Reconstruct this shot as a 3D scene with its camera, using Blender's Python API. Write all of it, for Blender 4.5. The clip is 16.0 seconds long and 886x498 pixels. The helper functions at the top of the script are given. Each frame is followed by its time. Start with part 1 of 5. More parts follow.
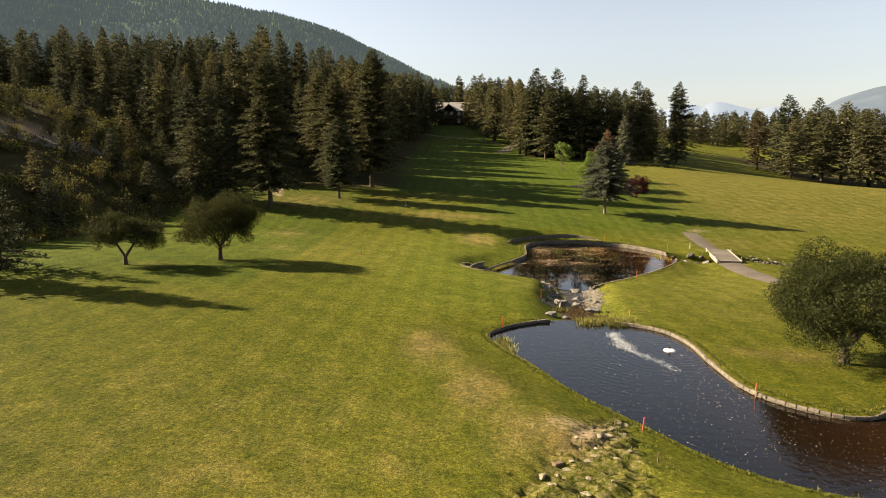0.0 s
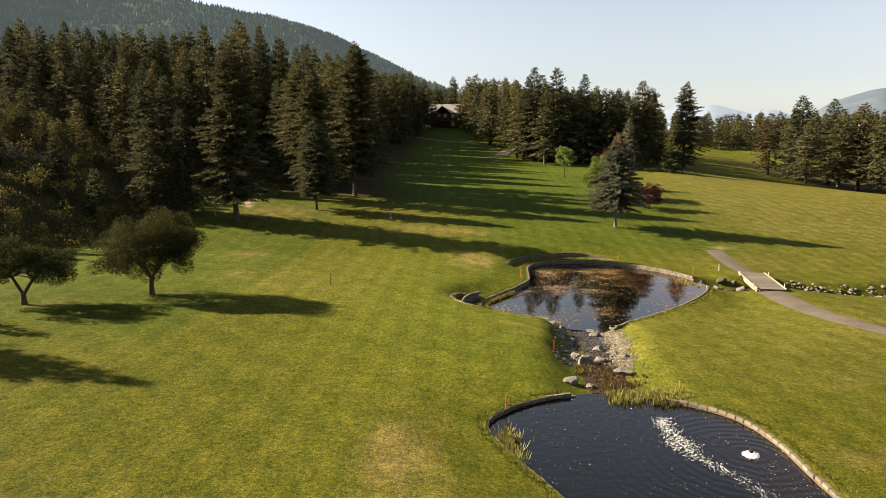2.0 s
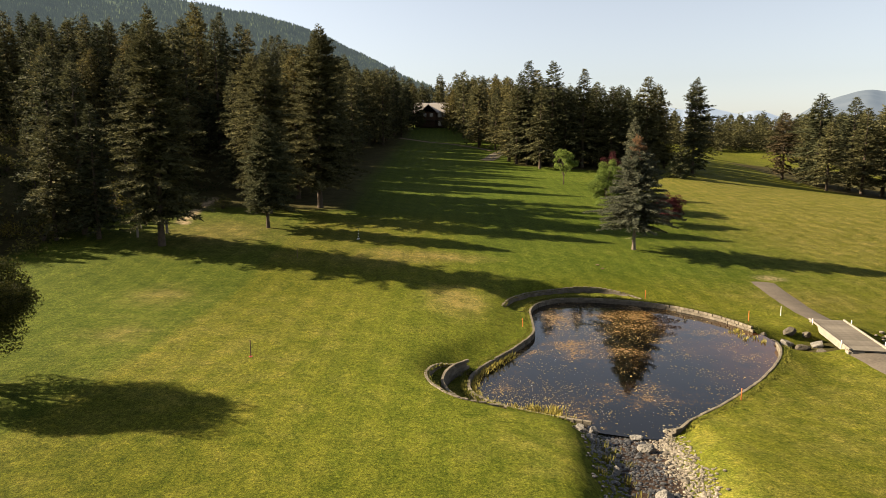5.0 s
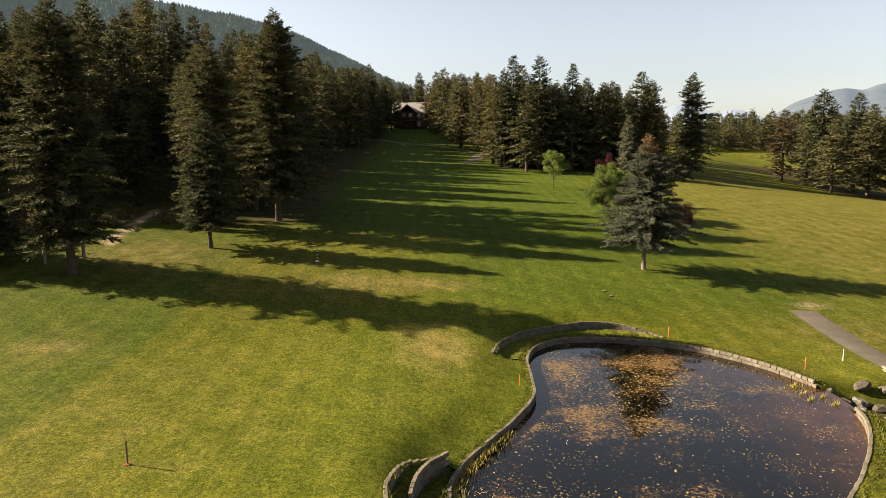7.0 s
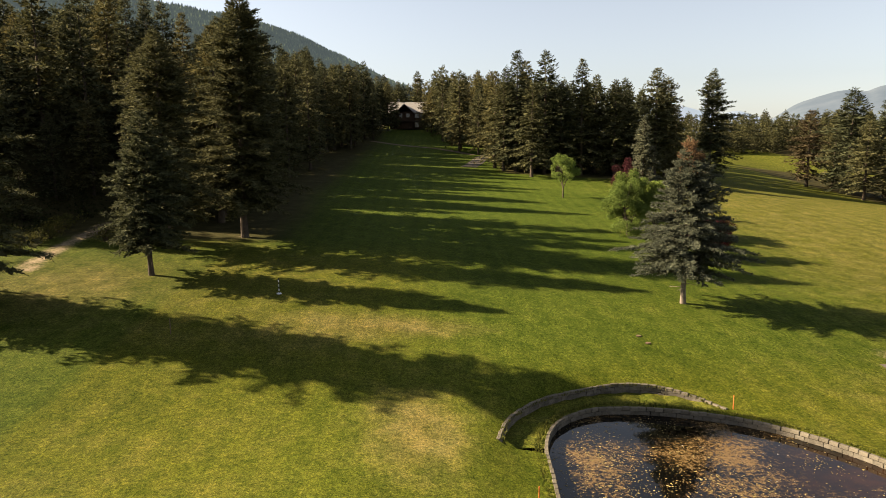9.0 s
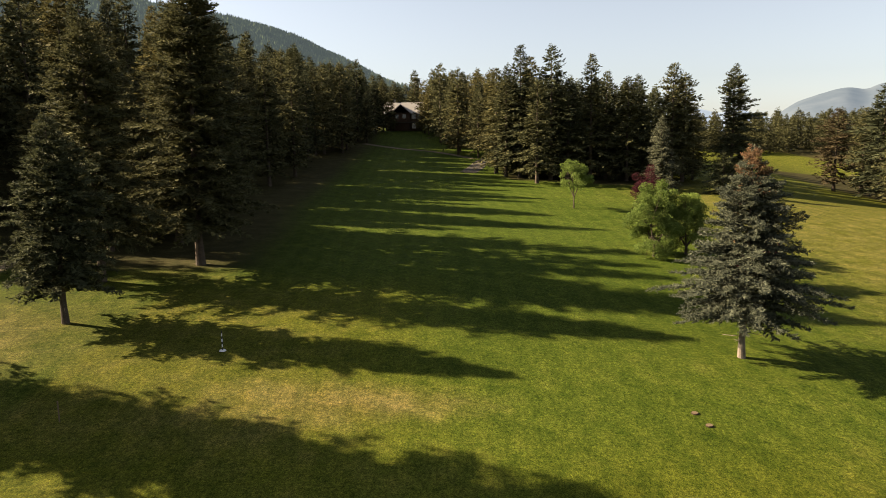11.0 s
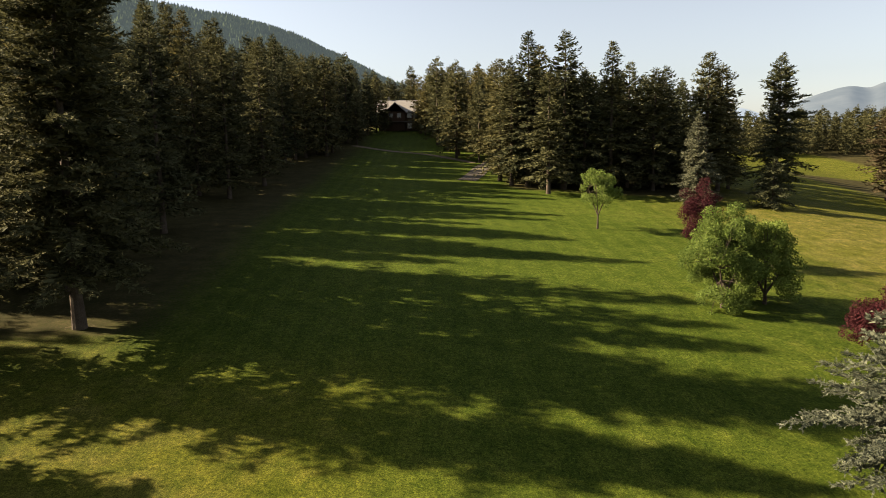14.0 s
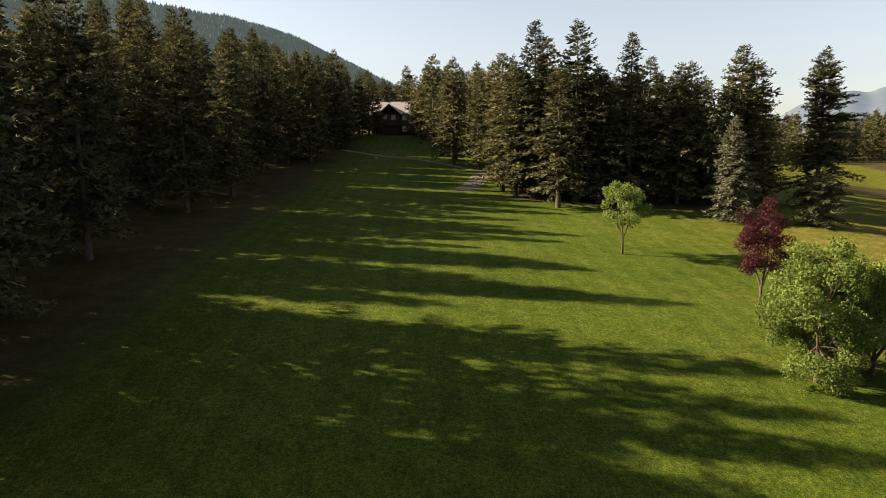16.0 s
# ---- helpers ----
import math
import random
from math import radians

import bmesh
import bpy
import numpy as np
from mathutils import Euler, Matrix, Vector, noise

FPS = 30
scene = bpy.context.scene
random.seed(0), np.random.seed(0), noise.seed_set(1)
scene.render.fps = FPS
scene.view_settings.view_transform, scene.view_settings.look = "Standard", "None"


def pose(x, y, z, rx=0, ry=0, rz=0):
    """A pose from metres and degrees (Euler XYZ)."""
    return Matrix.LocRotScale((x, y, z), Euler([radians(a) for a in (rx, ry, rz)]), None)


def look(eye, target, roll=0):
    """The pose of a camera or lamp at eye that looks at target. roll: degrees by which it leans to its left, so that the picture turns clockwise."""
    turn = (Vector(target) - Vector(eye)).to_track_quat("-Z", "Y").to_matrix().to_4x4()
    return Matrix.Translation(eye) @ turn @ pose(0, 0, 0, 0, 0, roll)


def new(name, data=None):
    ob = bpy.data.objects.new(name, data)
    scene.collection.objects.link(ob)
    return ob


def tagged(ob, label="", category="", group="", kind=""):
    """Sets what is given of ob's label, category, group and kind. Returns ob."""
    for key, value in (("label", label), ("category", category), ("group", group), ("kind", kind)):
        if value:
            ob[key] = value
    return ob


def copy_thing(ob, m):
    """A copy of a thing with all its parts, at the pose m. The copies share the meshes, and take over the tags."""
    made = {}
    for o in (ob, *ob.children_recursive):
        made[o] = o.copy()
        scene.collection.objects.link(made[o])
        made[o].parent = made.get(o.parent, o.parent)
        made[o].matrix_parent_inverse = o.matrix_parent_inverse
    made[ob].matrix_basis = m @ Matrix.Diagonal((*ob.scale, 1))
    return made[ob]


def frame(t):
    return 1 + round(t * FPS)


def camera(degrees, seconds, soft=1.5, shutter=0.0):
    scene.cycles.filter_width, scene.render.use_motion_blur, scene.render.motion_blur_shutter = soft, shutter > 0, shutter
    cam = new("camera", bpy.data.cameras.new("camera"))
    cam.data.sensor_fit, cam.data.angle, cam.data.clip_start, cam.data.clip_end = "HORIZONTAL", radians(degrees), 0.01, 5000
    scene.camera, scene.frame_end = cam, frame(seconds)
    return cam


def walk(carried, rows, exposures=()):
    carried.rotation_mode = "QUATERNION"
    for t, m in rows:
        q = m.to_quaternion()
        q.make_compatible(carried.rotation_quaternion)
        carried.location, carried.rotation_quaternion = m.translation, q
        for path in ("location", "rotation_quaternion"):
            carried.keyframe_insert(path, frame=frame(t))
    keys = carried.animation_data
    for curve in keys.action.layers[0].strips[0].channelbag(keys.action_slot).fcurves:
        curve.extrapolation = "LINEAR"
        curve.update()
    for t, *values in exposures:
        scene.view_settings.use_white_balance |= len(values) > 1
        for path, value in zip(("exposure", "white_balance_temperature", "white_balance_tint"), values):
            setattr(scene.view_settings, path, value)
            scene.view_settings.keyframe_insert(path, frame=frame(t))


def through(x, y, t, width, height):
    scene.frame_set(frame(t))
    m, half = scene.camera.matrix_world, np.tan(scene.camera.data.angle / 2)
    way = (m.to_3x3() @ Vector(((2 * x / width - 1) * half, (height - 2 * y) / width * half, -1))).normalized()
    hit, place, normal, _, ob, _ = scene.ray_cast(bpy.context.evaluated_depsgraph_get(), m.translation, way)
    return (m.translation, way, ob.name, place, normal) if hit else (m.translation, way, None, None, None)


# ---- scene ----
cam = camera(67.1, 16.0, soft=0.5)
PATH = [
    (0, (1.308, -0.315, 10.941), (1.247, 1.658, 10.619), -0.3),
    (0.5, (1.352, 2.555, 10.995), (1.292, 4.528, 10.675), -0.3),
    (1, (1.43, 5.412, 11.053), (1.371, 7.386, 10.735), -0.3),
    (1.5, (1.514, 8.263, 11.1), (1.466, 10.237, 10.784), -0.4),
    (2, (1.603, 11.086, 11.135), (1.557, 13.061, 10.821), -0.3),
    (2.5, (1.707, 13.803, 11.179), (1.661, 15.778, 10.867), -0.4),
    (3, (1.815, 16.52, 11.249), (1.773, 18.496, 10.938), -0.4),
    (3.5, (1.894, 19.267, 11.306), (1.858, 21.242, 10.995), -0.4),
    (4, (1.94, 22.061, 11.334), (1.91, 24.036, 11.023), -0.3),
    (4.2, (1.954, 23.229, 11.352), (1.928, 25.204, 11.038), -0.2),
    (6.3, (2.544, 35.097, 11.61), (2.576, 37.072, 11.298), -0.6),
    (6.5, (2.561, 36.3, 11.618), (2.601, 38.275, 11.306), -0.6),
    (7, (2.734, 39.252, 11.587), (2.774, 41.227, 11.276), -0.6),
    (7.5, (2.966, 42.184, 11.6), (3.007, 44.159, 11.289), -0.6),
    (8, (3.186, 45.116, 11.61), (3.226, 47.091, 11.301), -0.6),
    (8.5, (3.383, 48.017, 11.691), (3.422, 49.993, 11.382), -0.5),
    (9, (3.568, 50.875, 11.818), (3.607, 52.851, 11.51), -0.5),
    (9.2, (3.633, 52.034, 11.845), (3.674, 54.01, 11.54), -0.5),
    (11.3, (4.471, 63.479, 12.547), (4.507, 65.455, 12.239), -0.9),
    (11.5, (4.546, 64.6, 12.568), (4.581, 66.576, 12.261), -0.9),
    (12, (4.755, 67.401, 12.664), (4.79, 69.377, 12.358), -0.9),
    (12.5, (4.991, 70.278, 12.805), (5.026, 72.254, 12.496), -0.9),
    (13, (5.203, 73.172, 12.934), (5.238, 75.148, 12.624), -0.9),
    (13.5, (5.391, 76.103, 13.069), (5.426, 78.078, 12.758), -0.8),
    (14, (5.613, 79.137, 13.125), (5.648, 81.112, 12.815), -0.9),
    (14.5, (5.793, 82.269, 13.183), (5.83, 84.244, 12.873), -0.8),
    (15, (6.011, 85.427, 13.259), (6.048, 87.402, 12.949), -0.8),
    (15.5, (6.224, 88.634, 13.358), (6.263, 90.609, 13.047), -0.7),
    (16, (6.492, 91.845, 13.42), (6.531, 93.821, 13.119), -0.7),
]
walk(cam, [(t, look(eye, target, roll)) for t, eye, target, roll in PATH])

# ---- light ----
SUN_EL, SUN_AZ = radians(27.3), radians(-77.0)          # azimuth clockwise from +y
to_sun = Vector((math.sin(SUN_AZ) * math.cos(SUN_EL), math.cos(SUN_AZ) * math.cos(SUN_EL), math.sin(SUN_EL)))
world = bpy.data.worlds.new("sky")
scene.world = world
world.use_nodes = True
wn = world.node_tree.nodes
sky = wn.new("ShaderNodeTexSky")
sky.sky_type = "NISHITA"
sky.sun_disc = False
sky.sun_elevation, sky.sun_rotation = SUN_EL, SUN_AZ % (2 * math.pi)
sky.altitude, sky.air_density, sky.dust_density, sky.ozone_density = 800, 1.2, 1.6, 2.0
wn["Background"].inputs["Strength"].default_value = 0.054
haze = wn.new("ShaderNodeHueSaturation")
haze.inputs["Saturation"].default_value = 0.5
world.node_tree.links.new(sky.outputs[0], haze.inputs["Color"])
tint = wn.new("ShaderNodeMix")
tint.data_type, tint.blend_type = "RGBA", "MULTIPLY"
tint.inputs[0].default_value, tint.inputs[7].default_value = 1.0, (0.62, 0.645, 0.715, 1)
world.node_tree.links.new(haze.outputs[0], tint.inputs[6])
world.node_tree.links.new(tint.outputs[2], wn["Background"].inputs["Color"])
sun = new("sun", bpy.data.lights.new("sun", "SUN"))
sun.data.energy, sun.data.angle, sun.data.color = 5.0, radians(0.55), (1.0, 0.87, 0.68)
sun.matrix_world = look(to_sun * 100, (0, 0, 0))
scene.view_settings.exposure = 2.36
scene.view_settings.use_white_balance = True
scene.view_settings.white_balance_temperature = 7300


# ---- materials ----
def material(name):
    m = bpy.data.materials.new(name)
    m.use_nodes = True
    nt = m.node_tree
    b = nt.nodes["Principled BSDF"]

    def node(kind, **kw):
        n = nt.nodes.new(kind)
        for k, v in kw.items():
            if k in n.inputs:
                n.inputs[k].default_value = v
        return n

    def link(a, c):
        nt.links.new(a, c)
    return m, nt, b, node, link


def coords(node, link, scale=1.0, stretch=None):
    """Object-space metres, through a mapping."""
    g = node("ShaderNodeTexCoord")
    mp = node("ShaderNodeMapping")
    mp.inputs["Scale"].default_value = stretch or (scale, scale, scale)
    link(g.outputs["Object"], mp.inputs["Vector"])
    return mp.outputs["Vector"]


def noise_of(node, link, vec, scale, detail=4.0, rough=0.55):
    n = node("ShaderNodeTexNoise", Scale=scale, Detail=detail, Roughness=rough)
    link(vec, n.inputs["Vector"])
    return n.outputs["Fac"]


def ramp(node, link, fac, stops):
    r = node("ShaderNodeValToRGB")
    e = r.color_ramp.elements
    while len(e) < len(stops):
        e.new(0.5)
    for el, (p, c) in zip(e, stops):
        el.position, el.color = p, (*c, 1) if len(c) == 3 else c
    link(fac, r.inputs["Fac"])
    return r.outputs["Color"]


def mixed(node, link, fac, a, b, mode="MIX"):
    m = node("ShaderNodeMix")
    m.data_type, m.blend_type = "RGBA", mode
    for sock, v in ((m.inputs[0], fac), (m.inputs[6], a), (m.inputs[7], b)):
        if isinstance(v, (int, float)):
            sock.default_value = v
        elif isinstance(v, tuple):
            sock.default_value = (*v, 1)
        else:
            link(v, sock)
    return m.outputs[2]


def bumped(node, link, b, height, strength, dist):
    bp = node("ShaderNodeBump", Strength=strength, Distance=dist)
    link(height, bp.inputs["Height"])
    link(bp.outputs["Normal"], b.inputs["Normal"])


def tone(c, k=0.62):
    """A colour at its true base strength."""
    return tuple(k * q for q in c)


def surface(name, dark, light, scale, rough=0.85, bump=0.4, dist=0.02, fine=8.0, island=0.0, spec=0.1, objrand=0.0):
    """A rough two-tone surface with grain at two scales."""
    m, nt, b, node, link = material(name)
    v = coords(node, link)
    big = noise_of(node, link, v, scale)
    small = noise_of(node, link, v, scale * fine)
    c = ramp(node, link, mixed(node, link, 0.5, big, small), [(0.3, tone(dark)), (0.7, tone(light))])
    for amount, sock in ((island, "geo"), (objrand, "obj")):
        if amount:
            if sock == "geo":
                r = node("ShaderNodeNewGeometry").outputs["Random Per Island"]
            else:
                r = node("ShaderNodeObjectInfo").outputs["Random"]
            g = ramp(node, link, r, [(0, (1 - amount,) * 3), (1, (1 + amount,) * 3)])
            c = mixed(node, link, 1.0, c, g, "MULTIPLY")
    link(c, b.inputs["Base Color"])
    b.inputs["Roughness"].default_value = rough
    b.inputs["Specular IOR Level"].default_value = spec
    bumped(node, link, b, small, bump, dist)
    return m


def foliage(name, dark, light, tip=None, through=0.25, rough=0.8):
    """Leaves or needles: every leaf its own tone, some light passing through."""
    m, nt, b, node, link = material(name)
    r = node("ShaderNodeNewGeometry").outputs["Random Per Island"]
    o = node("ShaderNodeObjectInfo").outputs["Random"]
    v = coords(node, link)
    n = noise_of(node, link, v, 0.9, 3.0)
    c = ramp(node, link, mixed(node, link, 0.45, r, n), [(0.2, tone(dark)), (0.8, tone(light))])
    g = ramp(node, link, o, [(0, (0.78, 0.80, 0.80)), (0.5, (1.0, 1.0, 1.0)), (1, (1.25, 1.12, 0.95))])
    c = mixed(node, link, 1.0, c, g, "MULTIPLY")
    link(c, b.inputs["Base Color"])
    b.inputs["Roughness"].default_value = rough
    b.inputs["Specular IOR Level"].default_value = 0.04
    t = node("ShaderNodeBsdfTranslucent")
    link(c, t.inputs["Color"])
    mx = node("ShaderNodeMixShader")
    mx.inputs["Fac"].default_value = through
    link(b.outputs[0], mx.inputs[1])
    link(t.outputs[0], mx.inputs[2])
    link(mx.outputs[0], nt.nodes["Material Output"].inputs["Surface"])
    return m


def turf():
    """Mown grass; the colour attribute holds dry (r), forest floor and creek shade (g) and bare earth (b)."""
    m, nt, b, node, link = material("turf")
    v = coords(node, link)
    at = node("ShaderNodeVertexColor")
    at.layer_name = "wear"
    sep = node("ShaderNodeSeparateColor")
    link(at.outputs["Color"], sep.inputs["Color"])
    broad = noise_of(node, link, v, 0.09, 4.0, 0.6)
    patch = noise_of(node, link, v, 0.55, 5.0, 0.65)
    tuft = noise_of(node, link, v, 5.0, 4.0, 0.7)
    blade = noise_of(node, link, v, 34.0, 3.0, 0.7)
    green = ramp(node, link, mixed(node, link, 0.45, broad, patch), [(0.28, (0.060, 0.071, 0.010)), (0.52, (0.083, 0.091, 0.014)), (0.76, (0.112, 0.110, 0.020))])
    lush = ramp(node, link, mixed(node, link, 0.45, broad, patch), [(0.28, (0.035, 0.055, 0.009)), (0.52, (0.056, 0.079, 0.014)), (0.76, (0.090, 0.106, 0.023))])
    green = mixed(node, link, at.outputs["Alpha"], green, lush)
    straw = ramp(node, link, patch, [(0.3, (0.115, 0.096, 0.032)), (0.7, (0.195, 0.156, 0.068))])
    def sharpen(sock, nz, lo, hi, amp=0.9):
        a = node("ShaderNodeMath")
        a.operation = "MULTIPLY_ADD"
        a.inputs[1].default_value, a.inputs[2].default_value = 0.9, 0.0
        link(sock, a.inputs[0])
        s = node("ShaderNodeMath")
        s.operation = "ADD"
        link(a.outputs[0], s.inputs[0])
        q = node("ShaderNodeMath")
        q.operation = "MULTIPLY_ADD"
        q.inputs[1].default_value, q.inputs[2].default_value = amp, -amp / 2
        link(nz, q.inputs[0])
        link(q.outputs[0], s.inputs[1])
        mr = node("ShaderNodeMapRange")
        mr.interpolation_type = "SMOOTHSTEP"
        mr.inputs["From Min"].default_value, mr.inputs["From Max"].default_value = lo, hi
        link(s.outputs[0], mr.inputs["Value"])
        return mr.outputs["Result"]
    c = mixed(node, link, sharpen(sep.outputs["Red"], patch, 0.05, 0.9, 0.5), green, straw)
    # mowing bands
    w = node("ShaderNodeTexWave", Scale=0.16, Distortion=0.35, Detail=2.0)
    w.wave_type, w.bands_direction = "BANDS", "DIAGONAL"
    link(v, w.inputs["Vector"])
    c = mixed(node, link, 1.0, c, ramp(node, link, w.outputs["Fac"], [(0.3, (0.95, 0.96, 0.95)), (0.7, (1.05, 1.04, 1.03))]), "MULTIPLY")
    w2 = node("ShaderNodeTexWave", Scale=0.17, Distortion=0.8, Detail=3.0)
    w2.wave_type, w2.bands_direction = "BANDS", "X"
    link(coords(node, link, 1.0, (1.0, 0.12, 1.0)), w2.inputs["Vector"])
    c = mixed(node, link, 1.0, c, ramp(node, link, w2.outputs["Fac"], [(0.25, (0.93, 0.95, 0.93)), (0.75, (1.07, 1.05, 1.05))]), "MULTIPLY")
    gl = node("ShaderNodeAttribute")
    gl.attribute_name = "lawn_gain"
    gv = node("ShaderNodeCombineColor")
    for k in range(3):
        link(gl.outputs["Fac"], gv.inputs[k])
    c = mixed(node, link, 1.0, c, gv.outputs[0], "MULTIPLY")
    c = mixed(node, link, 1.0, c, ramp(node, link, tuft, [(0.34, (0.64, 0.69, 0.66)), (0.66, (1.38, 1.32, 1.27))]), "MULTIPLY")
    c = mixed(node, link, 1.0, c, ramp(node, link, blade, [(0.38, (0.45, 0.48, 0.45)), (0.62, (1.55, 1.48, 1.4))]), "MULTIPLY")
    mottle = noise_of(node, link, v, 1.7, 5.0, 0.72)
    c = mixed(node, link, 1.0, c, ramp(node, link, mottle, [(0.34, (0.74, 0.82, 0.76)), (0.66, (1.26, 1.18, 1.18))]), "MULTIPLY")
    nap = noise_of(node, link, v, 13.0, 3.0, 0.7)
    c = mixed(node, link, 1.0, c, ramp(node, link, nap, [(0.36, (0.60, 0.64, 0.62)), (0.64, (1.42, 1.37, 1.32))]), "MULTIPLY")
    v3 = coords(node, link, 1.0, (2.2, 0.55, 1.0))
    comb = noise_of(node, link, v3, 3.2, 3.0, 0.6)
    c = mixed(node, link, 1.0, c, ramp(node, link, comb, [(0.36, (0.86, 0.88, 0.87)), (0.64, (1.15, 1.13, 1.11))]), "MULTIPLY")
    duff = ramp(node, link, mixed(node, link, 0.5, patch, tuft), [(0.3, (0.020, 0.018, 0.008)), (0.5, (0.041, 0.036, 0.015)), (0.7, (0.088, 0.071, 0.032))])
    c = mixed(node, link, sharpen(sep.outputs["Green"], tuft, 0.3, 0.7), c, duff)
    earth = ramp(node, link, mixed(node, link, 0.5, patch, tuft), [(0.25, (0.14, 0.098, 0.060)), (0.7, (0.31, 0.235, 0.16))])
    c = mixed(node, link, sharpen(sep.outputs["Blue"], tuft, 0.3, 0.75), c, earth)
    c = mixed(node, link, 1.0, c, (0.83, 0.84, 0.82), "MULTIPLY")
    link(c, b.inputs["Base Color"])
    b.inputs["Roughness"].default_value = 0.9
    b.inputs["Specular IOR Level"].default_value = 0.02
    bumped(node, link, b, mixed(node, link, 0.5, tuft, blade), 0.8, 0.045)
    return m


def water(name, deep, silt, scum, scum_from, scum_to, ripple, seed, shoal, rings=None):
    """Still dark water over a muddy bed, with floating scum where the noise is high."""
    m, nt, b, node, link = material(name)
    v = coords(node, link)
    mp = node("ShaderNodeMapping")
    mp.inputs["Location"].default_value = (seed, seed * 2, 0)
    link(v, mp.inputs["Vector"])
    v2 = mp.outputs["Vector"]
    bed = noise_of(node, link, v2, 0.16, 5.0, 0.65)
    c = ramp(node, link, bed, [(0.34, deep), (0.58, silt)])
    sx = node("ShaderNodeSeparateXYZ")
    link(v, sx.inputs[0])
    shallow = node("ShaderNodeMapRange")
    shallow.inputs["From Min"].default_value, shallow.inputs["From Max"].default_value = shoal
    link(sx.outputs[0], shallow.inputs["Value"])
    c = mixed(node, link, shallow.outputs["Result"], deep, c)
    a = noise_of(node, link, v2, 0.22, 3.0, 0.6)
    f = noise_of(node, link, v2, 5.5, 7.0, 0.78)
    mask = ramp(node, link, mixed(node, link, 0.55, a, f), [(scum_from, (0, 0, 0)), (scum_to, (1, 1, 1))])
    tone = ramp(node, link, noise_of(node, link, v2, 5.0), [(0.3, scum), (0.75, tuple(min(1, 1.7 * q) for q in scum))])
    link(mixed(node, link, mask, c, tone), b.inputs["Base Color"])
    rg = node("ShaderNodeMapRange")
    rg.inputs["To Min"].default_value, rg.inputs["To Max"].default_value = 0.03, 0.34
    link(mask, rg.inputs["Value"])
    link(rg.outputs["Result"], b.inputs["Roughness"])
    b.inputs["IOR"].default_value = 1.37
    h = noise_of(node, link, v2, ripple, 3.0, 0.5)
    if rings:
        mv = node("ShaderNodeMapping")
        mv.inputs["Location"].default_value = (-rings[0], -rings[1], 0)
        link(v, mv.inputs["Vector"])
        wv = node("ShaderNodeTexWave", Scale=0.8, Distortion=5.0, Detail=3.0)
        wv.wave_type, wv.rings_direction = "RINGS", "Z"
        link(mv.outputs["Vector"], wv.inputs["Vector"])
        far = node("ShaderNodeVectorMath")
        far.operation = "LENGTH"
        link(mv.outputs["Vector"], far.inputs[0])
        fall = node("ShaderNodeMapRange")
        fall.inputs["From Min"].default_value, fall.inputs["From Max"].default_value = 0.6, 9.0
        fall.inputs["To Min"].default_value, fall.inputs["To Max"].default_value = 0.4, 0.02
        link(far.outputs["Value"], fall.inputs["Value"])
        h = mixed(node, link, fall.outputs["Result"], h, wv.outputs["Fac"])
    bumped(node, link, b, h, 0.55 if rings else 0.16, 0.03 if rings else 0.02)
    return m


TURF = turf()
LOW_WATER = water("low_pond_water", (0.0016, 0.0016, 0.0018), (0.012, 0.0056, 0.0028), (0.055, 0.040, 0.027), 0.62, 0.70, 3.4, 3.0, (10.5, 17.0), (12.25, 34.2))
UP_WATER = water("high_pond_water", (0.0015, 0.0014, 0.0013), (0.055, 0.021, 0.0078), (0.080, 0.048, 0.017), 0.515, 0.60, 0.9, 11.0, (17.0, 25.5))
NEEDLE = foliage("fir_needles", (0.031, 0.037, 0.019), (0.135, 0.140, 0.070), through=0.2)
NEEDLE_OLIVE = foliage("olive_needles", (0.046, 0.049, 0.023), (0.20, 0.188, 0.085), through=0.2)
NEEDLE_RED = foliage("rusty_needles", (0.050, 0.039, 0.022), (0.135, 0.105, 0.058))
NEEDLE_BLUE = foliage("blue_needles", (0.027, 0.037, 0.029), (0.20, 0.222, 0.165))
NEEDLE_DRY = foliage("dry_cones_and_needles", (0.17, 0.094, 0.052), (0.45, 0.275, 0.155))
LEAF_APPLE = foliage("apple_leaves", (0.019, 0.026, 0.009), (0.066, 0.072, 0.022))
LEAF_LIME = foliage("lime_green_leaves", (0.092, 0.145, 0.03), (0.275, 0.345, 0.085), through=0.35)
LEAF_PLUM = foliage("purple_leaves", (0.026, 0.009, 0.013), (0.085, 0.026, 0.034))
LEAF_SHRUB = foliage("shrub_leaves", (0.048, 0.054, 0.016), (0.20, 0.185, 0.052))
LEAF_GOLD = foliage("yellowing_leaves", (0.075, 0.070, 0.018), (0.24, 0.20, 0.05))
REED = foliage("reeds", (0.14, 0.15, 0.036), (0.42, 0.37, 0.12))
BANK_GRASS = foliage("bank_grass", (0.055, 0.070, 0.014), (0.19, 0.19, 0.048))
BARK = surface("bark", (0.045, 0.034, 0.026), (0.15, 0.115, 0.085), 3.0, 0.9, 0.8, 0.03)
BARK_PALE = surface("pale_bark", (0.13, 0.10, 0.08), (0.34, 0.28, 0.22), 3.0, 0.9, 0.8, 0.03)
BLOCK = surface("wall_block", (0.10, 0.086, 0.064), (0.25, 0.215, 0.165), 2.2, 0.9, 0.7, 0.02, objrand=0.22)
BLOCK_J = surface("wall_courses", (0.09, 0.078, 0.06), (0.22, 0.19, 0.15), 2.2, 0.9, 0.7, 0.02, island=0.22)
ROCK = surface("rock", (0.085, 0.08, 0.072), (0.36, 0.335, 0.30), 2.2, 0.9, 1.0, 0.10, objrand=0.2)
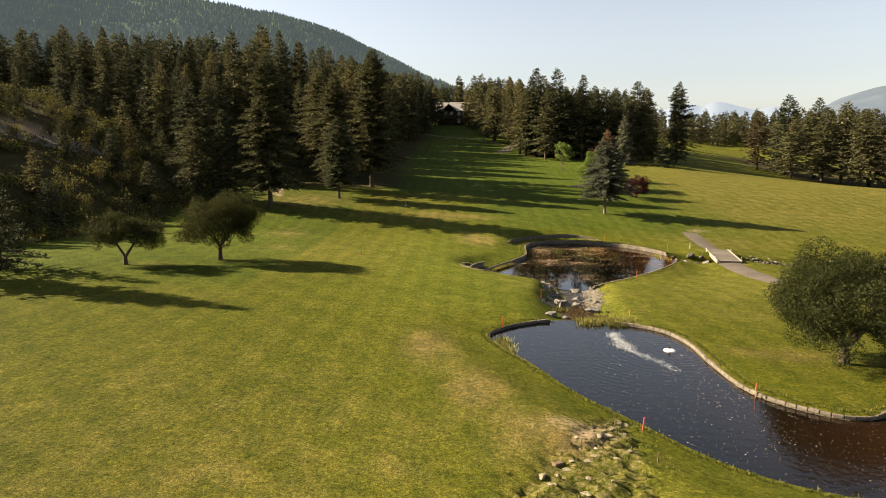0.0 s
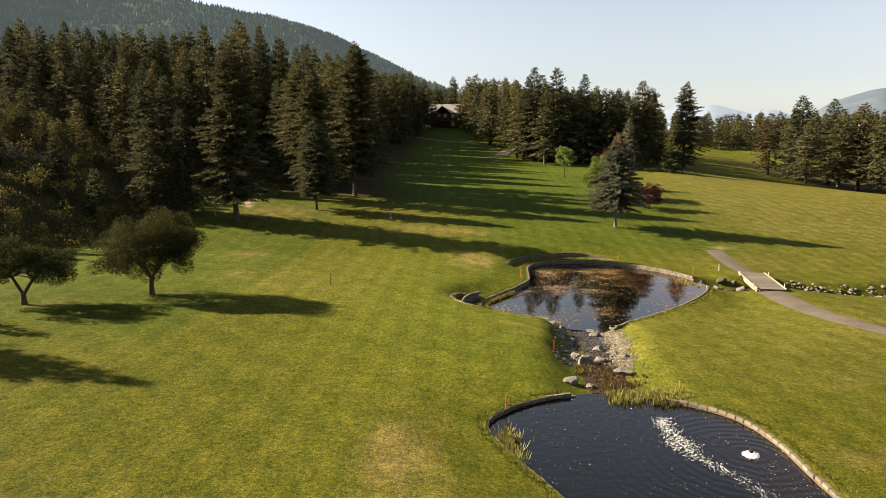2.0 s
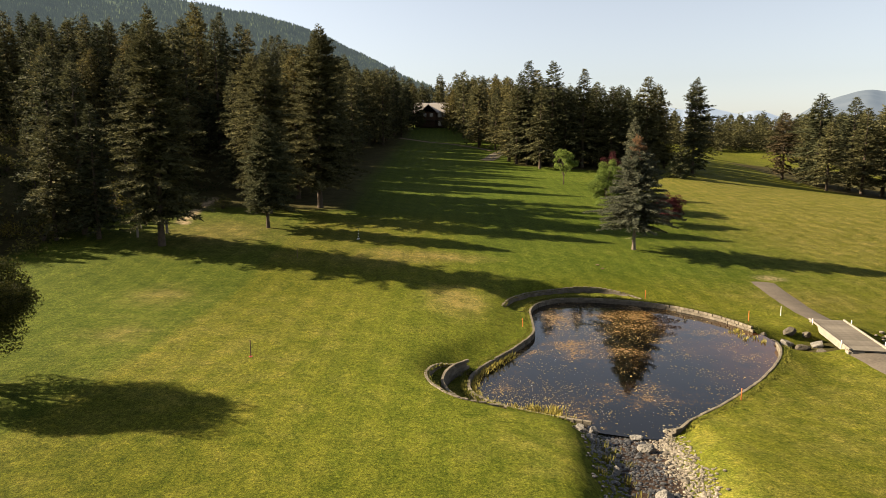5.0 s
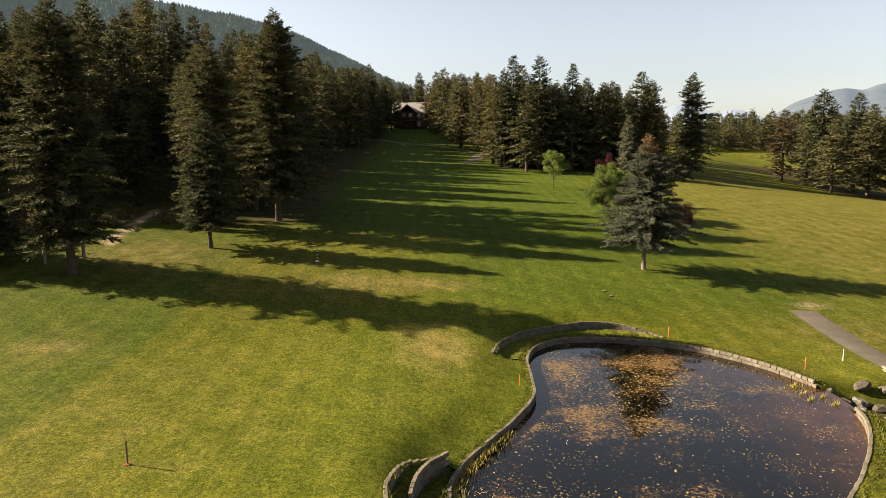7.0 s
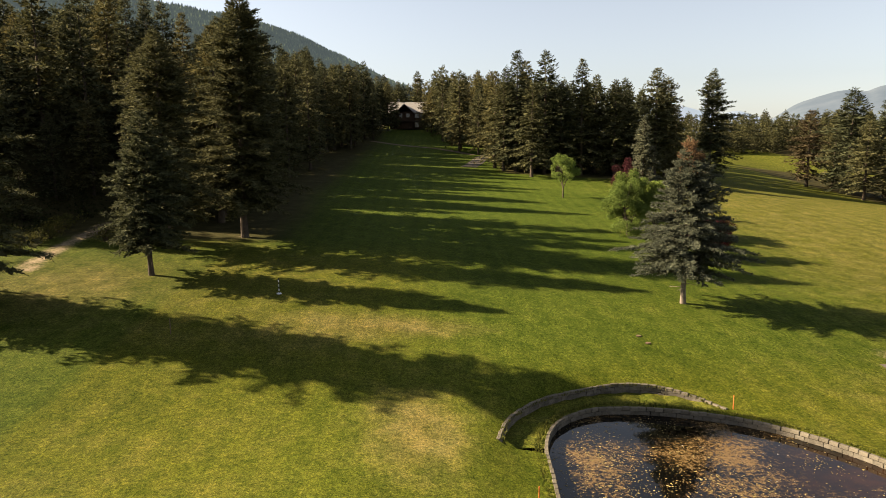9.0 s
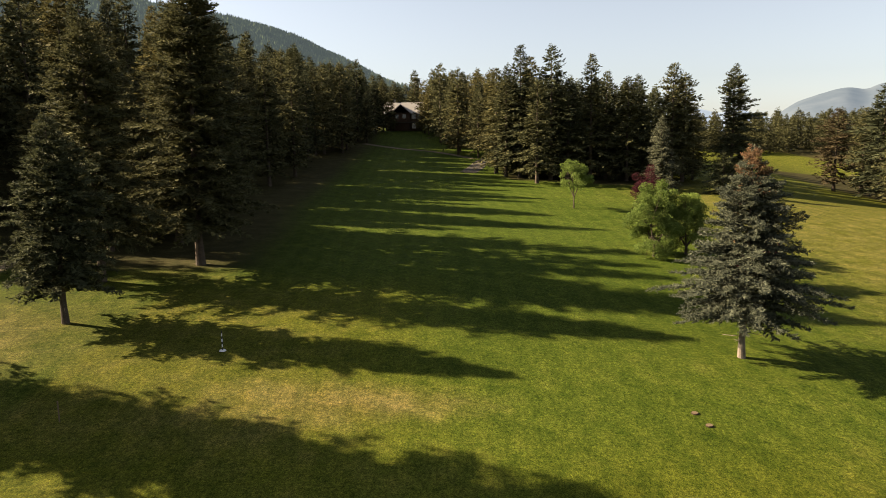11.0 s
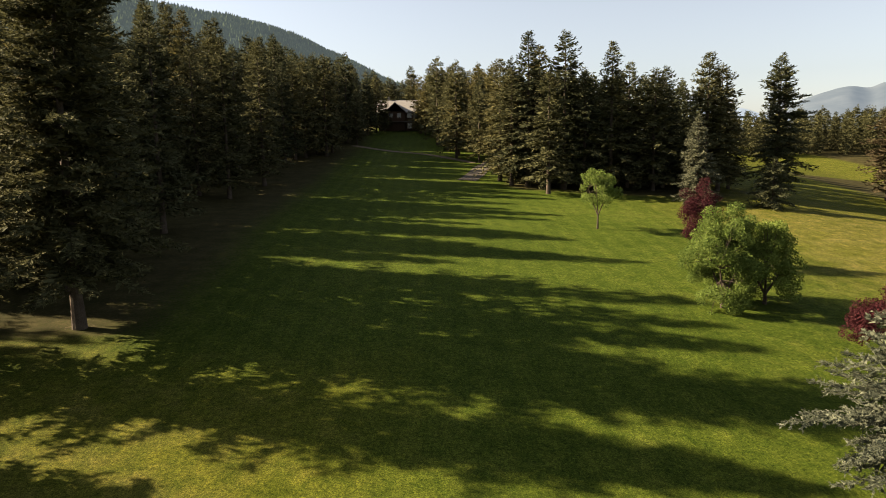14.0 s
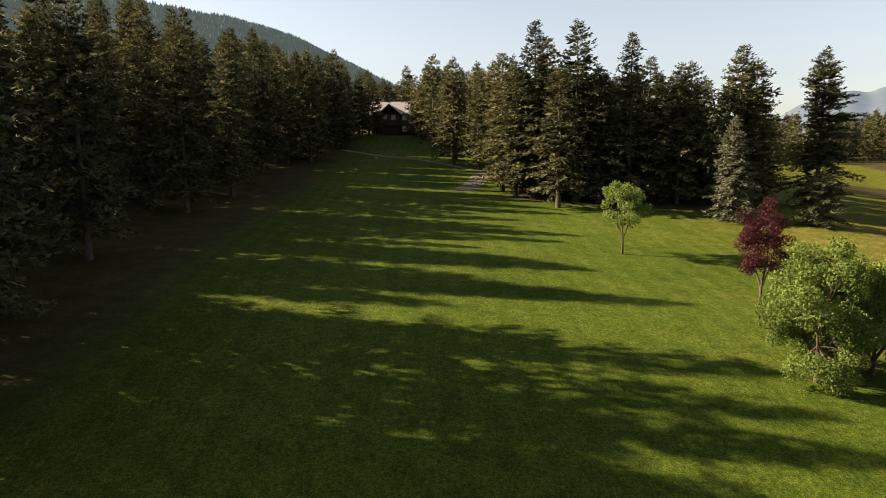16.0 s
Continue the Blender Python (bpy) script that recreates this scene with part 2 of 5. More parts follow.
DARK_ROCK = surface("dark_rock", (0.036, 0.031, 0.024), (0.19, 0.165, 0.13), 2.2, 0.9, 1.0, 0.10, objrand=0.2)
COBBLE = surface("cobbles", (0.10, 0.088, 0.068), (0.31, 0.27, 0.215), 3.0, 0.85, 0.6, 0.02, island=0.4)
COBBLE_PALE = surface("pale_flat_stone", (0.22, 0.185, 0.12), (0.38, 0.33, 0.22), 3.0, 0.9, 0.6, 0.02, objrand=0.25)
WET_COBBLE = surface("wet_cobbles", (0.010, 0.010, 0.010), (0.10, 0.097, 0.095), 3.0, 0.35, 0.6, 0.02, island=0.5, spec=0.5)
MUD = surface("stream_mud", (0.018, 0.011, 0.008), (0.06, 0.036, 0.022), 1.4, 0.7, 0.8, 0.05)
PATHWAY = surface("worn_asphalt", (0.088, 0.074, 0.060), (0.165, 0.140, 0.112), 0.8, 0.9, 0.5, 0.01)
GRAVEL = surface("gravel_track", (0.12, 0.085, 0.056), (0.26, 0.195, 0.135), 0.7, 0.95, 0.7, 0.03)
CONCRETE = surface("concrete", (0.19, 0.165, 0.135), (0.34, 0.30, 0.25), 1.2, 0.85, 0.5, 0.01)
PLANK = surface("weathered_plank", (0.115, 0.10, 0.082), (0.21, 0.185, 0.152), 3.0, 0.8, 0.6, 0.01, objrand=0.2)
ORANGE = surface("orange_paint", (0.65, 0.15, 0.04), (0.80, 0.24, 0.07), 6.0, 0.6, 0.2, 0.005)
RED = surface("pink_red_paint", (0.62, 0.06, 0.09), (0.74, 0.12, 0.15), 6.0, 0.6, 0.2, 0.005)
WHITE = surface("white_paint", (0.75, 0.72, 0.66), (0.98, 0.95, 0.90), 6.0, 0.6, 0.2, 0.005)
BLACK = surface("black_paint", (0.02, 0.02, 0.02), (0.05, 0.05, 0.05), 6.0, 0.6, 0.2, 0.005)
OLDWOOD = surface("old_post_wood", (0.11, 0.075, 0.045), (0.24, 0.17, 0.11), 5.0, 0.85, 0.6, 0.01)
LOGWALL = surface("dark_log_wall", (0.055, 0.032, 0.02), (0.12, 0.072, 0.042), 2.0, 0.7, 0.5, 0.02)
ROOFING = surface("grey_shingle_roof", (0.34, 0.31, 0.28), (0.50, 0.46, 0.42), 2.0, 0.85, 0.5, 0.02)
FOAM = surface("foam", (1.1, 1.1, 1.07), (1.3, 1.3, 1.27), 8.0, 0.5, 0.8, 0.03)
ALGAE_BIT = surface("floating_algae", (0.19, 0.14, 0.055), (0.40, 0.31, 0.14), 8.0, 0.7, 0.3, 0.01, island=0.4)
SCUM_BIT = surface("floating_bits", (0.30, 0.23, 0.12), (0.62, 0.53, 0.36), 8.0, 0.7, 0.3, 0.01, island=0.4)
GLASSY, _nt, _b, _n, _l = material("window_glass")
_b.inputs["Base Color"].default_value = (0.03, 0.035, 0.04, 1)
_b.inputs["Roughness"].default_value = 0.05


# Aerial haze is painted in: bluish emission on slopes that give no light.
def mountain_mat(name, dark, light, haze_emit, amount, scale):
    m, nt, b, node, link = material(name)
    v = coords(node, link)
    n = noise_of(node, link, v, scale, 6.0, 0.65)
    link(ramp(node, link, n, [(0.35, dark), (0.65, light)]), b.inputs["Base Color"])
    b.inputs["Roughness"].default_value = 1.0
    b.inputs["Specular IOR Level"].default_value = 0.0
    b.inputs["Emission Color"].default_value = (*haze_emit, 1)
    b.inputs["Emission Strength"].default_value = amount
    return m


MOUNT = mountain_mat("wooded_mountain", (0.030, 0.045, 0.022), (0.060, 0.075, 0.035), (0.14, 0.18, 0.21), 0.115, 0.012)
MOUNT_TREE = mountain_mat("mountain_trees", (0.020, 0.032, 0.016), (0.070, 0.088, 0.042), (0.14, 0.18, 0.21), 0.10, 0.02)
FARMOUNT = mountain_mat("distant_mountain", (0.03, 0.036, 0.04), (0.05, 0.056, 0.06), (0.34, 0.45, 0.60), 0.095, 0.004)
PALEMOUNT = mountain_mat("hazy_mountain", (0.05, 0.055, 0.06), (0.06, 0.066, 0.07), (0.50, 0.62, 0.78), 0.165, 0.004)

# ---- helpers for meshes ----
rng = np.random.default_rng(7)


def mesh_from(name, verts, faces, mat):
    me = bpy.data.meshes.new(name)
    me.from_pydata([tuple(map(float, v)) for v in verts], [], [tuple(map(int, f)) for f in faces])
    me.materials.append(mat)
    me.update()
    return me


def quads_mesh(name, q, mat):
    """q: n x 4 x 3 corners, one loose quad each."""
    n = len(q)
    me = bpy.data.meshes.new(name)
    me.vertices.add(4 * n)
    me.vertices.foreach_set("co", np.ascontiguousarray(q, dtype=np.float32).ravel())
    me.loops.add(4 * n)
    me.loops.foreach_set("vertex_index", np.arange(4 * n, dtype=np.int32))
    me.polygons.add(n)
    me.polygons.foreach_set("loop_start", np.arange(0, 4 * n, 4, dtype=np.int32))
    me.materials.append(mat)
    me.update(calc_edges=True)
    return me


def under(parent, name, me, label=""):
    ob = new(name, me)
    ob.parent = parent
    return tagged(ob, label)


def part(name, bm, mat, parent, label="", smooth=False):
    me = bpy.data.meshes.new(name)
    bm.to_mesh(me)
    bm.free()
    me.materials.append(mat)
    if smooth:
        me.shade_smooth()
    return under(parent, name, me, label) if parent else tagged(new(name, me), label)


def thing(name, at, label, category, group="", kind="", turn=0.0):
    ob = new(name)
    ob.matrix_world = pose(*at, 0, 0, turn)
    ob.empty_display_size = 0.3
    return tagged(ob, label, category, group, kind)


def box_bm(sx, sy, sz, at=(0, 0, 0), bevel=0.0, bm=None, turn=None):
    bm = bm or bmesh.new()
    r = bmesh.ops.create_cube(bm, size=1.0)
    vs = r["verts"]
    m = Matrix.Translation(at) @ (turn or Matrix()) @ Matrix.Diagonal((sx, sy, sz, 1))
    bmesh.ops.transform(bm, matrix=m, verts=vs)
    if bevel:
        es = list({e for v in vs for e in v.link_edges})
        bmesh.ops.bevel(bm, geom=es, offset=bevel, segments=1, affect="EDGES")
    return bm


def tube(points, radii, sides=7, cap=True):
    """A tapered tube along points: vertices and faces."""
    pts = [Vector(p) for p in points]
    vs, fs = [], []
    for i, p in enumerate(pts):
        d = (pts[min(i + 1, len(pts) - 1)] - pts[max(i - 1, 0)]).normalized()
        a = d.orthogonal().normalized()
        if abs(d.z) > 0.5:
            a = (Vector((1, 0, 0)) - d * d.x).normalized()
        c = d.cross(a)
        for k in range(sides):
            w = 2 * math.pi * k / sides
            vs.append(p + (a * math.cos(w) + c * math.sin(w)) * radii[i])
    for i in range(len(pts) - 1):
        for k in range(sides):
            j = (k + 1) % sides
            fs.append((i * sides + k, i * sides + j, (i + 1) * sides + j, (i + 1) * sides + k))
    if cap:
        fs.append(tuple(range(len(vs) - sides, len(vs))))
    return vs, fs


def join_tubes(list_of):
    V, F = [], []
    for vs, fs in list_of:
        o = len(V)
        V += vs
        F += [tuple(i + o for i in f) for f in fs]
    return V, F


def spline(ctrl, per=8, closed=False):
    """Catmull-Rom through control points."""
    c = [np.array(p, float) for p in ctrl]
    n = len(c)
    out = []
    for i in range(n if closed else n - 1):
        if closed:
            p0, p1, p2, p3 = c[i - 1], c[i], c[(i + 1) % n], c[(i + 2) % n]
        else:
            p0, p1, p2, p3 = c[max(i - 1, 0)], c[i], c[i + 1], c[min(i + 2, n - 1)]
        for k in range(per):
            s = k / per
            out.append(0.5 * (2 * p1 + (p2 - p0) * s + (2 * p0 - 5 * p1 + 4 * p2 - p3) * s * s + (3 * p1 - p0 - 3 * p2 + p3) * s ** 3))
    if not closed:
        out.append(c[-1])
    return np.array(out)


def even(line, step, closed=False):
    """Points every step metres along a line, with headings."""
    p = np.vstack([line, line[:1]]) if closed else np.asarray(line)
    d = np.linalg.norm(np.diff(p, axis=0), axis=1)
    s = np.concatenate([[0], np.cumsum(d)])
    n = max(2, int(round(s[-1] / step)))
    u = (np.arange(n) + 0.5) * s[-1] / n
    x, y = np.interp(u, s, p[:, 0]), np.interp(u, s, p[:, 1])
    e = 0.05
    hx = np.interp(u + e, s, p[:, 0]) - np.interp(u - e, s, p[:, 0])
    hy = np.interp(u + e, s, p[:, 1]) - np.interp(u - e, s, p[:, 1])
    return x, y, np.arctan2(hy, hx), s[-1] / n


def inside(poly, x, y):
    x, y = np.asarray(x, float), np.asarray(y, float)
    r = np.zeros(x.shape, bool)
    n = len(poly)
    for i in range(n):
        (x1, y1), (x2, y2) = poly[i], poly[(i + 1) % n]
        c = ((y1 > y) != (y2 > y)) & (x < (x2 - x1) * (y - y1) / ((y2 - y1) or 1e-9) + x1)
        r ^= c
    return r


def dist_to(line, x, y, closed=True):
    x, y = np.asarray(x, float), np.asarray(y, float)
    if x.size < 3000:
        a = np.asarray(line, float)
        b = np.roll(a, -1, axis=0)
        if not closed:
            a, b = a[:-1], b[:-1]
        d = b - a
        px, py = x.reshape(-1, 1) - a[:, 0], y.reshape(-1, 1) - a[:, 1]
        k = np.clip((px * d[:, 0] + py * d[:, 1]) / np.maximum((d * d).sum(1), 1e-9), 0, 1)
        return np.sqrt(((px - k * d[:, 0]) ** 2 + (py - k * d[:, 1]) ** 2).min(1)).reshape(x.shape)
    best = np.full(x.shape, 1e9)
    n = len(line)
    for i in range(n if closed else n - 1):
        (x1, y1), (x2, y2) = line[i], line[(i + 1) % n]
        dx, dy = x2 - x1, y2 - y1
        k = np.clip(((x - x1) * dx + (y - y1) * dy) / max(dx * dx + dy * dy, 1e-9), 0, 1)
        best = np.minimum(best, (x - x1 - k * dx) ** 2 + (y - y1 - k * dy) ** 2)
    return np.sqrt(best)


def sstep(a, b, v):
    u = np.clip((np.asarray(v, float) - a) / (b - a), 0, 1)
    return u * u * (3 - 2 * u)


# ---- the lie of the land ----
KY = (-400, -60, 0, 20, 32, 44, 54, 66, 78, 86, 96, 106, 116, 126, 150, 180, 215, 255, 300, 360, 600, 1200)
KZ = (6, 4.5, 2.1, 1.25, 0.72, 0.28, -0.05, -0.5, -0.75, -0.2, 0.95, 1.65, 2.35, 3.0, 4.7, 7.0, 10.0, 13.5, 17.5, 20, 24, 24)
_yy = np.arange(-400, 1201, 1.0)
_zz = spline(list(zip(KY, KZ)), 12)
_zz = np.interp(_yy, _zz[:, 0], _zz[:, 1])
EDGE_Y = (-50, 0, 60, 90, 127, 150, 194, 245, 300, 400)
EDGE_X = (-46, -44, -41, -36, -35, -24, -19, -16, -20, -28)
LOW_Z, LOW_WATER_Z = 0.02, -0.16
UP_Z, UP_WATER_Z = -1.68, -2.06
LOW_POND = spline([(2.7, 36.4), (3.7, 38.1), (5.5, 39.4), (7.6, 39.9), (9.6, 39.4), (11.5, 38.8), (13.0, 37.3), (13.6, 35.0), (13.65, 31.5), (14.0, 28.2), (15.4, 26.2), (17.2, 25.3), (19.5, 26.3), (23, 27.0), (25, 22), (19, 17.5),
                   (13.3, 19.0), (10.4, 20.9), (8.4, 23.9), (6.2, 27.6), (4.9, 30.8), (3.4, 34.0)], 6, True)
UP_POND = spline([(8.8, 79.6), (10.0, 82.2), (12.5, 83.6), (16.4, 83.0), (19.9, 81.2), (22.5, 78.2), (24.0, 74.8), (24.3, 72.0), (23.2, 68.4), (20.2, 64.2), (16.5, 60.4), (13.9, 58.2), (12.3, 57.0), (8.5, 58.1), (5.2, 59.8), (3.6, 61.6),
                  (3.4, 63.6), (4.0, 65.6), (5.3, 67.7), (7.0, 70.5), (8.2, 73.2), (8.5, 76.0)], 6, True)
COVE = spline([(3.2, 65.7), (1.7, 64.4), (1.1, 62.6), (1.1, 60.9), (1.7, 59.0), (2.9, 57.6), (4.4, 57.6)], 6)
COVE_MID = spline([(3.4, 65.4), (2.5, 64.4), (2.0, 63.0), (1.95, 61.6), (2.5, 59.9), (3.6, 58.7), (4.7, 58.6)], 6)
TERRACE = spline([(6.5, 79.0), (7.4, 81.5), (9.5, 83.9), (12.7, 85.35), (15.3, 85.4), (17.3, 84.4), (18.6, 82.9)], 6)
COVE_POLY = np.vstack([COVE, [(6, 62)]])
TERRACE_POLY = np.vstack([TERRACE, [(14, 80), (9.6, 78.2)]])
STREAM = spline([(8.6, 38.6), (9.0, 43), (9.3, 47), (10.2, 51.5), (10.6, 55), (10.8, 58.6)], 6)
CREEK = spline([(23.8, 72.4), (27, 72.3), (31, 72.6), (36, 72.2), (42, 73.5), (50, 77), (70, 82), (120, 88)], 6)
TRACK = spline([(-27.2, 101.5), (-28.0, 104.5), (-29.6, 114), (-31.5, 124)], 6)
HILL_ROAD = spline([(-72, 91), (-66, 92.6), (-61, 92.8), (-56.5, 94.8), (-53.5, 99)], 3)
CART_PATH_FAR = spline([(31.4, 88.6), (31.2, 85), (30.9, 81), (30.3, 75.8)], 6)
CART_PATH_NEAR = spline([(28.8, 68.7), (28.9, 63.5), (29.6, 58), (31.5, 52.5), (35, 47), (41, 41), (52, 34)], 6)


def edge_x(y):
    return np.interp(y, EDGE_Y, EDGE_X)


def rill(x, y):
    """1 in the rough washed-out strip of turf above the fountain pond, 0 outside."""
    x, y = np.asarray(x, float), np.asarray(y, float)
    half = 0.45 + 0.26 * np.clip(24.6 - y, 0, 9)
    mid = 7.4 - 0.36 * np.clip(24.6 - y, 0, 9)
    return (1 - sstep(0.7, 1.25, np.abs(x - mid) / half)) * (1 - sstep(24.2, 25.0, y)) * sstep(9, 13, y)


def land(x, y):
    """The height of the turf, without ponds' insides."""
    x, y = np.asarray(x, float), np.asarray(y, float)
    k = 0.048 - 0.02 * sstep(105, 125, y)
    z = np.interp(y, _yy, _zz) - k * np.clip(x, -30, 110)
    z = z - 0.10 * np.clip(x - 50, 0, 60) * sstep(120, 180, y) * (1 - sstep(330, 700, y))
    z = z - 0.55 * (1 - sstep(8, 18, np.hypot(x - 16, y - 66)))
    z = z + 0.55 * np.exp(-((x - 29.3) / 3.5) ** 2 - ((y - 72.5) / 9) ** 2)
    rise = np.maximum(0, edge_x(y) - x)
    up = 0.40 * rise * sstep(0, 12, rise) * (1 - 0.74 * sstep(24, 110, rise))
    z = z + np.minimum(up * (1 - 0.5 * sstep(150, 260, y)), 60)
    # banks of the ponds, stream and creek
    d = dist_to(LOW_POND, x, y)
    z = np.where(d < 4, LOW_Z + (z - LOW_Z) * sstep(-0.8, 4.0, d), z)
    d = dist_to(UP_POND, x, y)
    z = np.where((d < 3.2), UP_Z + (z - UP_Z) * sstep(-0.3, 3.2, d), z)
    d = dist_to(STREAM, x, y, False)
    bed = np.interp(y, (38, 44, 50, 58), (-0.25, -0.75, -1.35, -2.3))
    z = np.where(d < 3.4, np.minimum(z, bed + (z - bed) * sstep(1.0, 3.4, d)), z)
    u, v = x + 0.45 * np.sin(1.9 * y + 0.7) + 0.2 * np.sin(5.3 * y), y + 0.5 * np.sin(2.3 * x + 1.0) + 0.2 * np.sin(4.7 * x)
    lumpy = np.sin(4.1 * u + 1.7 * v) * np.sin(3.3 * v - 1.1 * u) + 0.6 * np.sin(8.3 * u - 2.9 * v) * np.sin(7.1 * v + 3.1 * u)
    z = z + rill(x, y) * (0.11 * lumpy - 0.08)
    d = dist_to(CREEK, x, y, False)
    z = z - 1.0 * (1 - sstep(1.2, 2.6, d)) * sstep(23, 26, x)
    return z


def wear(x, y):
    """Dry turf, forest floor with the creek's painted shade, bare earth."""
    x, y = np.asarray(x, float), np.asarray(y, float)
    spot = lambda cx, cy, rx, ry: np.exp(-((x - cx) / rx) ** 2 - ((y - cy) / ry) ** 2)
    dry = 0.11 + 0.27 * sstep(24, 46, x) * sstep(70, 110, y) * (1 - 0.8 * sstep(150, 190, y)) + 0.10 * sstep(12, 30, x) + 0.14 * sstep(9, 14, x) * sstep(38, 44, y) * (1 - sstep(60, 72, y))
    dry = dry + 0.8 * spot(-0.5, 32.5, 1.3, 3.2) + 0.75 * spot(1.9, 26.0, 1.3, 2.8) + 0.75 * spot(4.4, 21.3, 1.8, 2.2) + 0.75 * spot(3.0, 79.5, 2.4, 4.5)
    dry = dry + 0.7 * spot(1.5, 92.2, 5.5, 1.7) + 0.55 * spot(18, 33.6, 3.2, 1.2) + 0.22 * spot(-5, 14, 8, 6) + 0.12 * spot(10.8, 44, 1.8, 5) + 0.45 * spot(-22, 98, 6, 7) + 0.35 * spot(-16, 116, 6, 5)
    dry = dry + 0.35 * spot(-24, 52, 3, 1.5) + 0.5 * spot(-19.5, 77, 2.5, 3.5) + 0.35 * spot(-17.5, 66, 2, 2) + 0.3 * spot(33, 84, 6, 3) + 0.5 * spot(-19, 131, 5, 9) + 0.22 * spot(6, 52, 3, 4) + 0.20 * spot(-13, 64, 11, 15) + 0.16 * spot(-9, 24, 9, 9) + 0.2 * spot(-4, 90, 6, 3)
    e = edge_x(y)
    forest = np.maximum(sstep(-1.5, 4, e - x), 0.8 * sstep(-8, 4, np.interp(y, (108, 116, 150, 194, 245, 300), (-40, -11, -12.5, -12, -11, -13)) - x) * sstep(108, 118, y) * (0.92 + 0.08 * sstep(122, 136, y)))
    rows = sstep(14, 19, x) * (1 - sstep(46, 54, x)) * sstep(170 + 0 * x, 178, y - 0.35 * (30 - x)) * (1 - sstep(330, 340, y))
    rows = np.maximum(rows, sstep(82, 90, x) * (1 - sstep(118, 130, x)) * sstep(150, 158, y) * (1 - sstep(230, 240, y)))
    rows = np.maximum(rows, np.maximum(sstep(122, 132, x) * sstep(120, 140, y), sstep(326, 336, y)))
    # Creek takes the dark floor colour: earth plus the recess's shade, painted in.
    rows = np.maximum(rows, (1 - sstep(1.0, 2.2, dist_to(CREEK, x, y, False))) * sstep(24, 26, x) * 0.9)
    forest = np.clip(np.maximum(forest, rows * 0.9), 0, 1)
    bare = 0.42 * rill(x, y) + 0.55 * spot(5.0, 22.6, 1.3, 1.5) + 0.8 * spot(-62, 97, 7, 7) + 0.5 * spot(-14.9, 117.3, 1.6, 1.2) + 0.4 * spot(22.1, 98.6, 0.8, 0.6) + 0.6 * spot(32.8, 90.0, 2.8, 1.5) + 0.35 * spot(21.0, 33.0, 2.2, 1.4)
    bare = bare + 0.78 * np.exp(-(dist_to(TRACK, x, y, False) / 1.15) ** 2)
    lush = np.maximum(sstep(82, 92, y) * sstep(-3, 8, x), sstep(104, 118, y)) * (1 - 0.85 * sstep(28, 48, x)) * (0.84 + 0.16 * sstep(102, 120, y))
    lush = np.maximum(lush, 0.75 * (1 - sstep(-15.0, -13.8, x)) * sstep(40, 50, y))
    lush = lush + 0.3 * sstep(-9, 2, x) * sstep(36, 48, y) * (1 - sstep(80, 92, y)) * (1 - sstep(9, 15, x))
    dry = dry + 0.16 * (1 - sstep(-6, 4, x)) * sstep(84, 92, y) * (1 - sstep(104, 116, y)) + 0.04 * (1 - sstep(20, 34, y))
    return np.clip(dry - 0.12 * lush, 0, 1), forest, np.clip(bare, 0, 1), np.clip(lush, 0, 1)


def height(x, y):
    return float(land(np.array([x]), np.array([y]))[0])


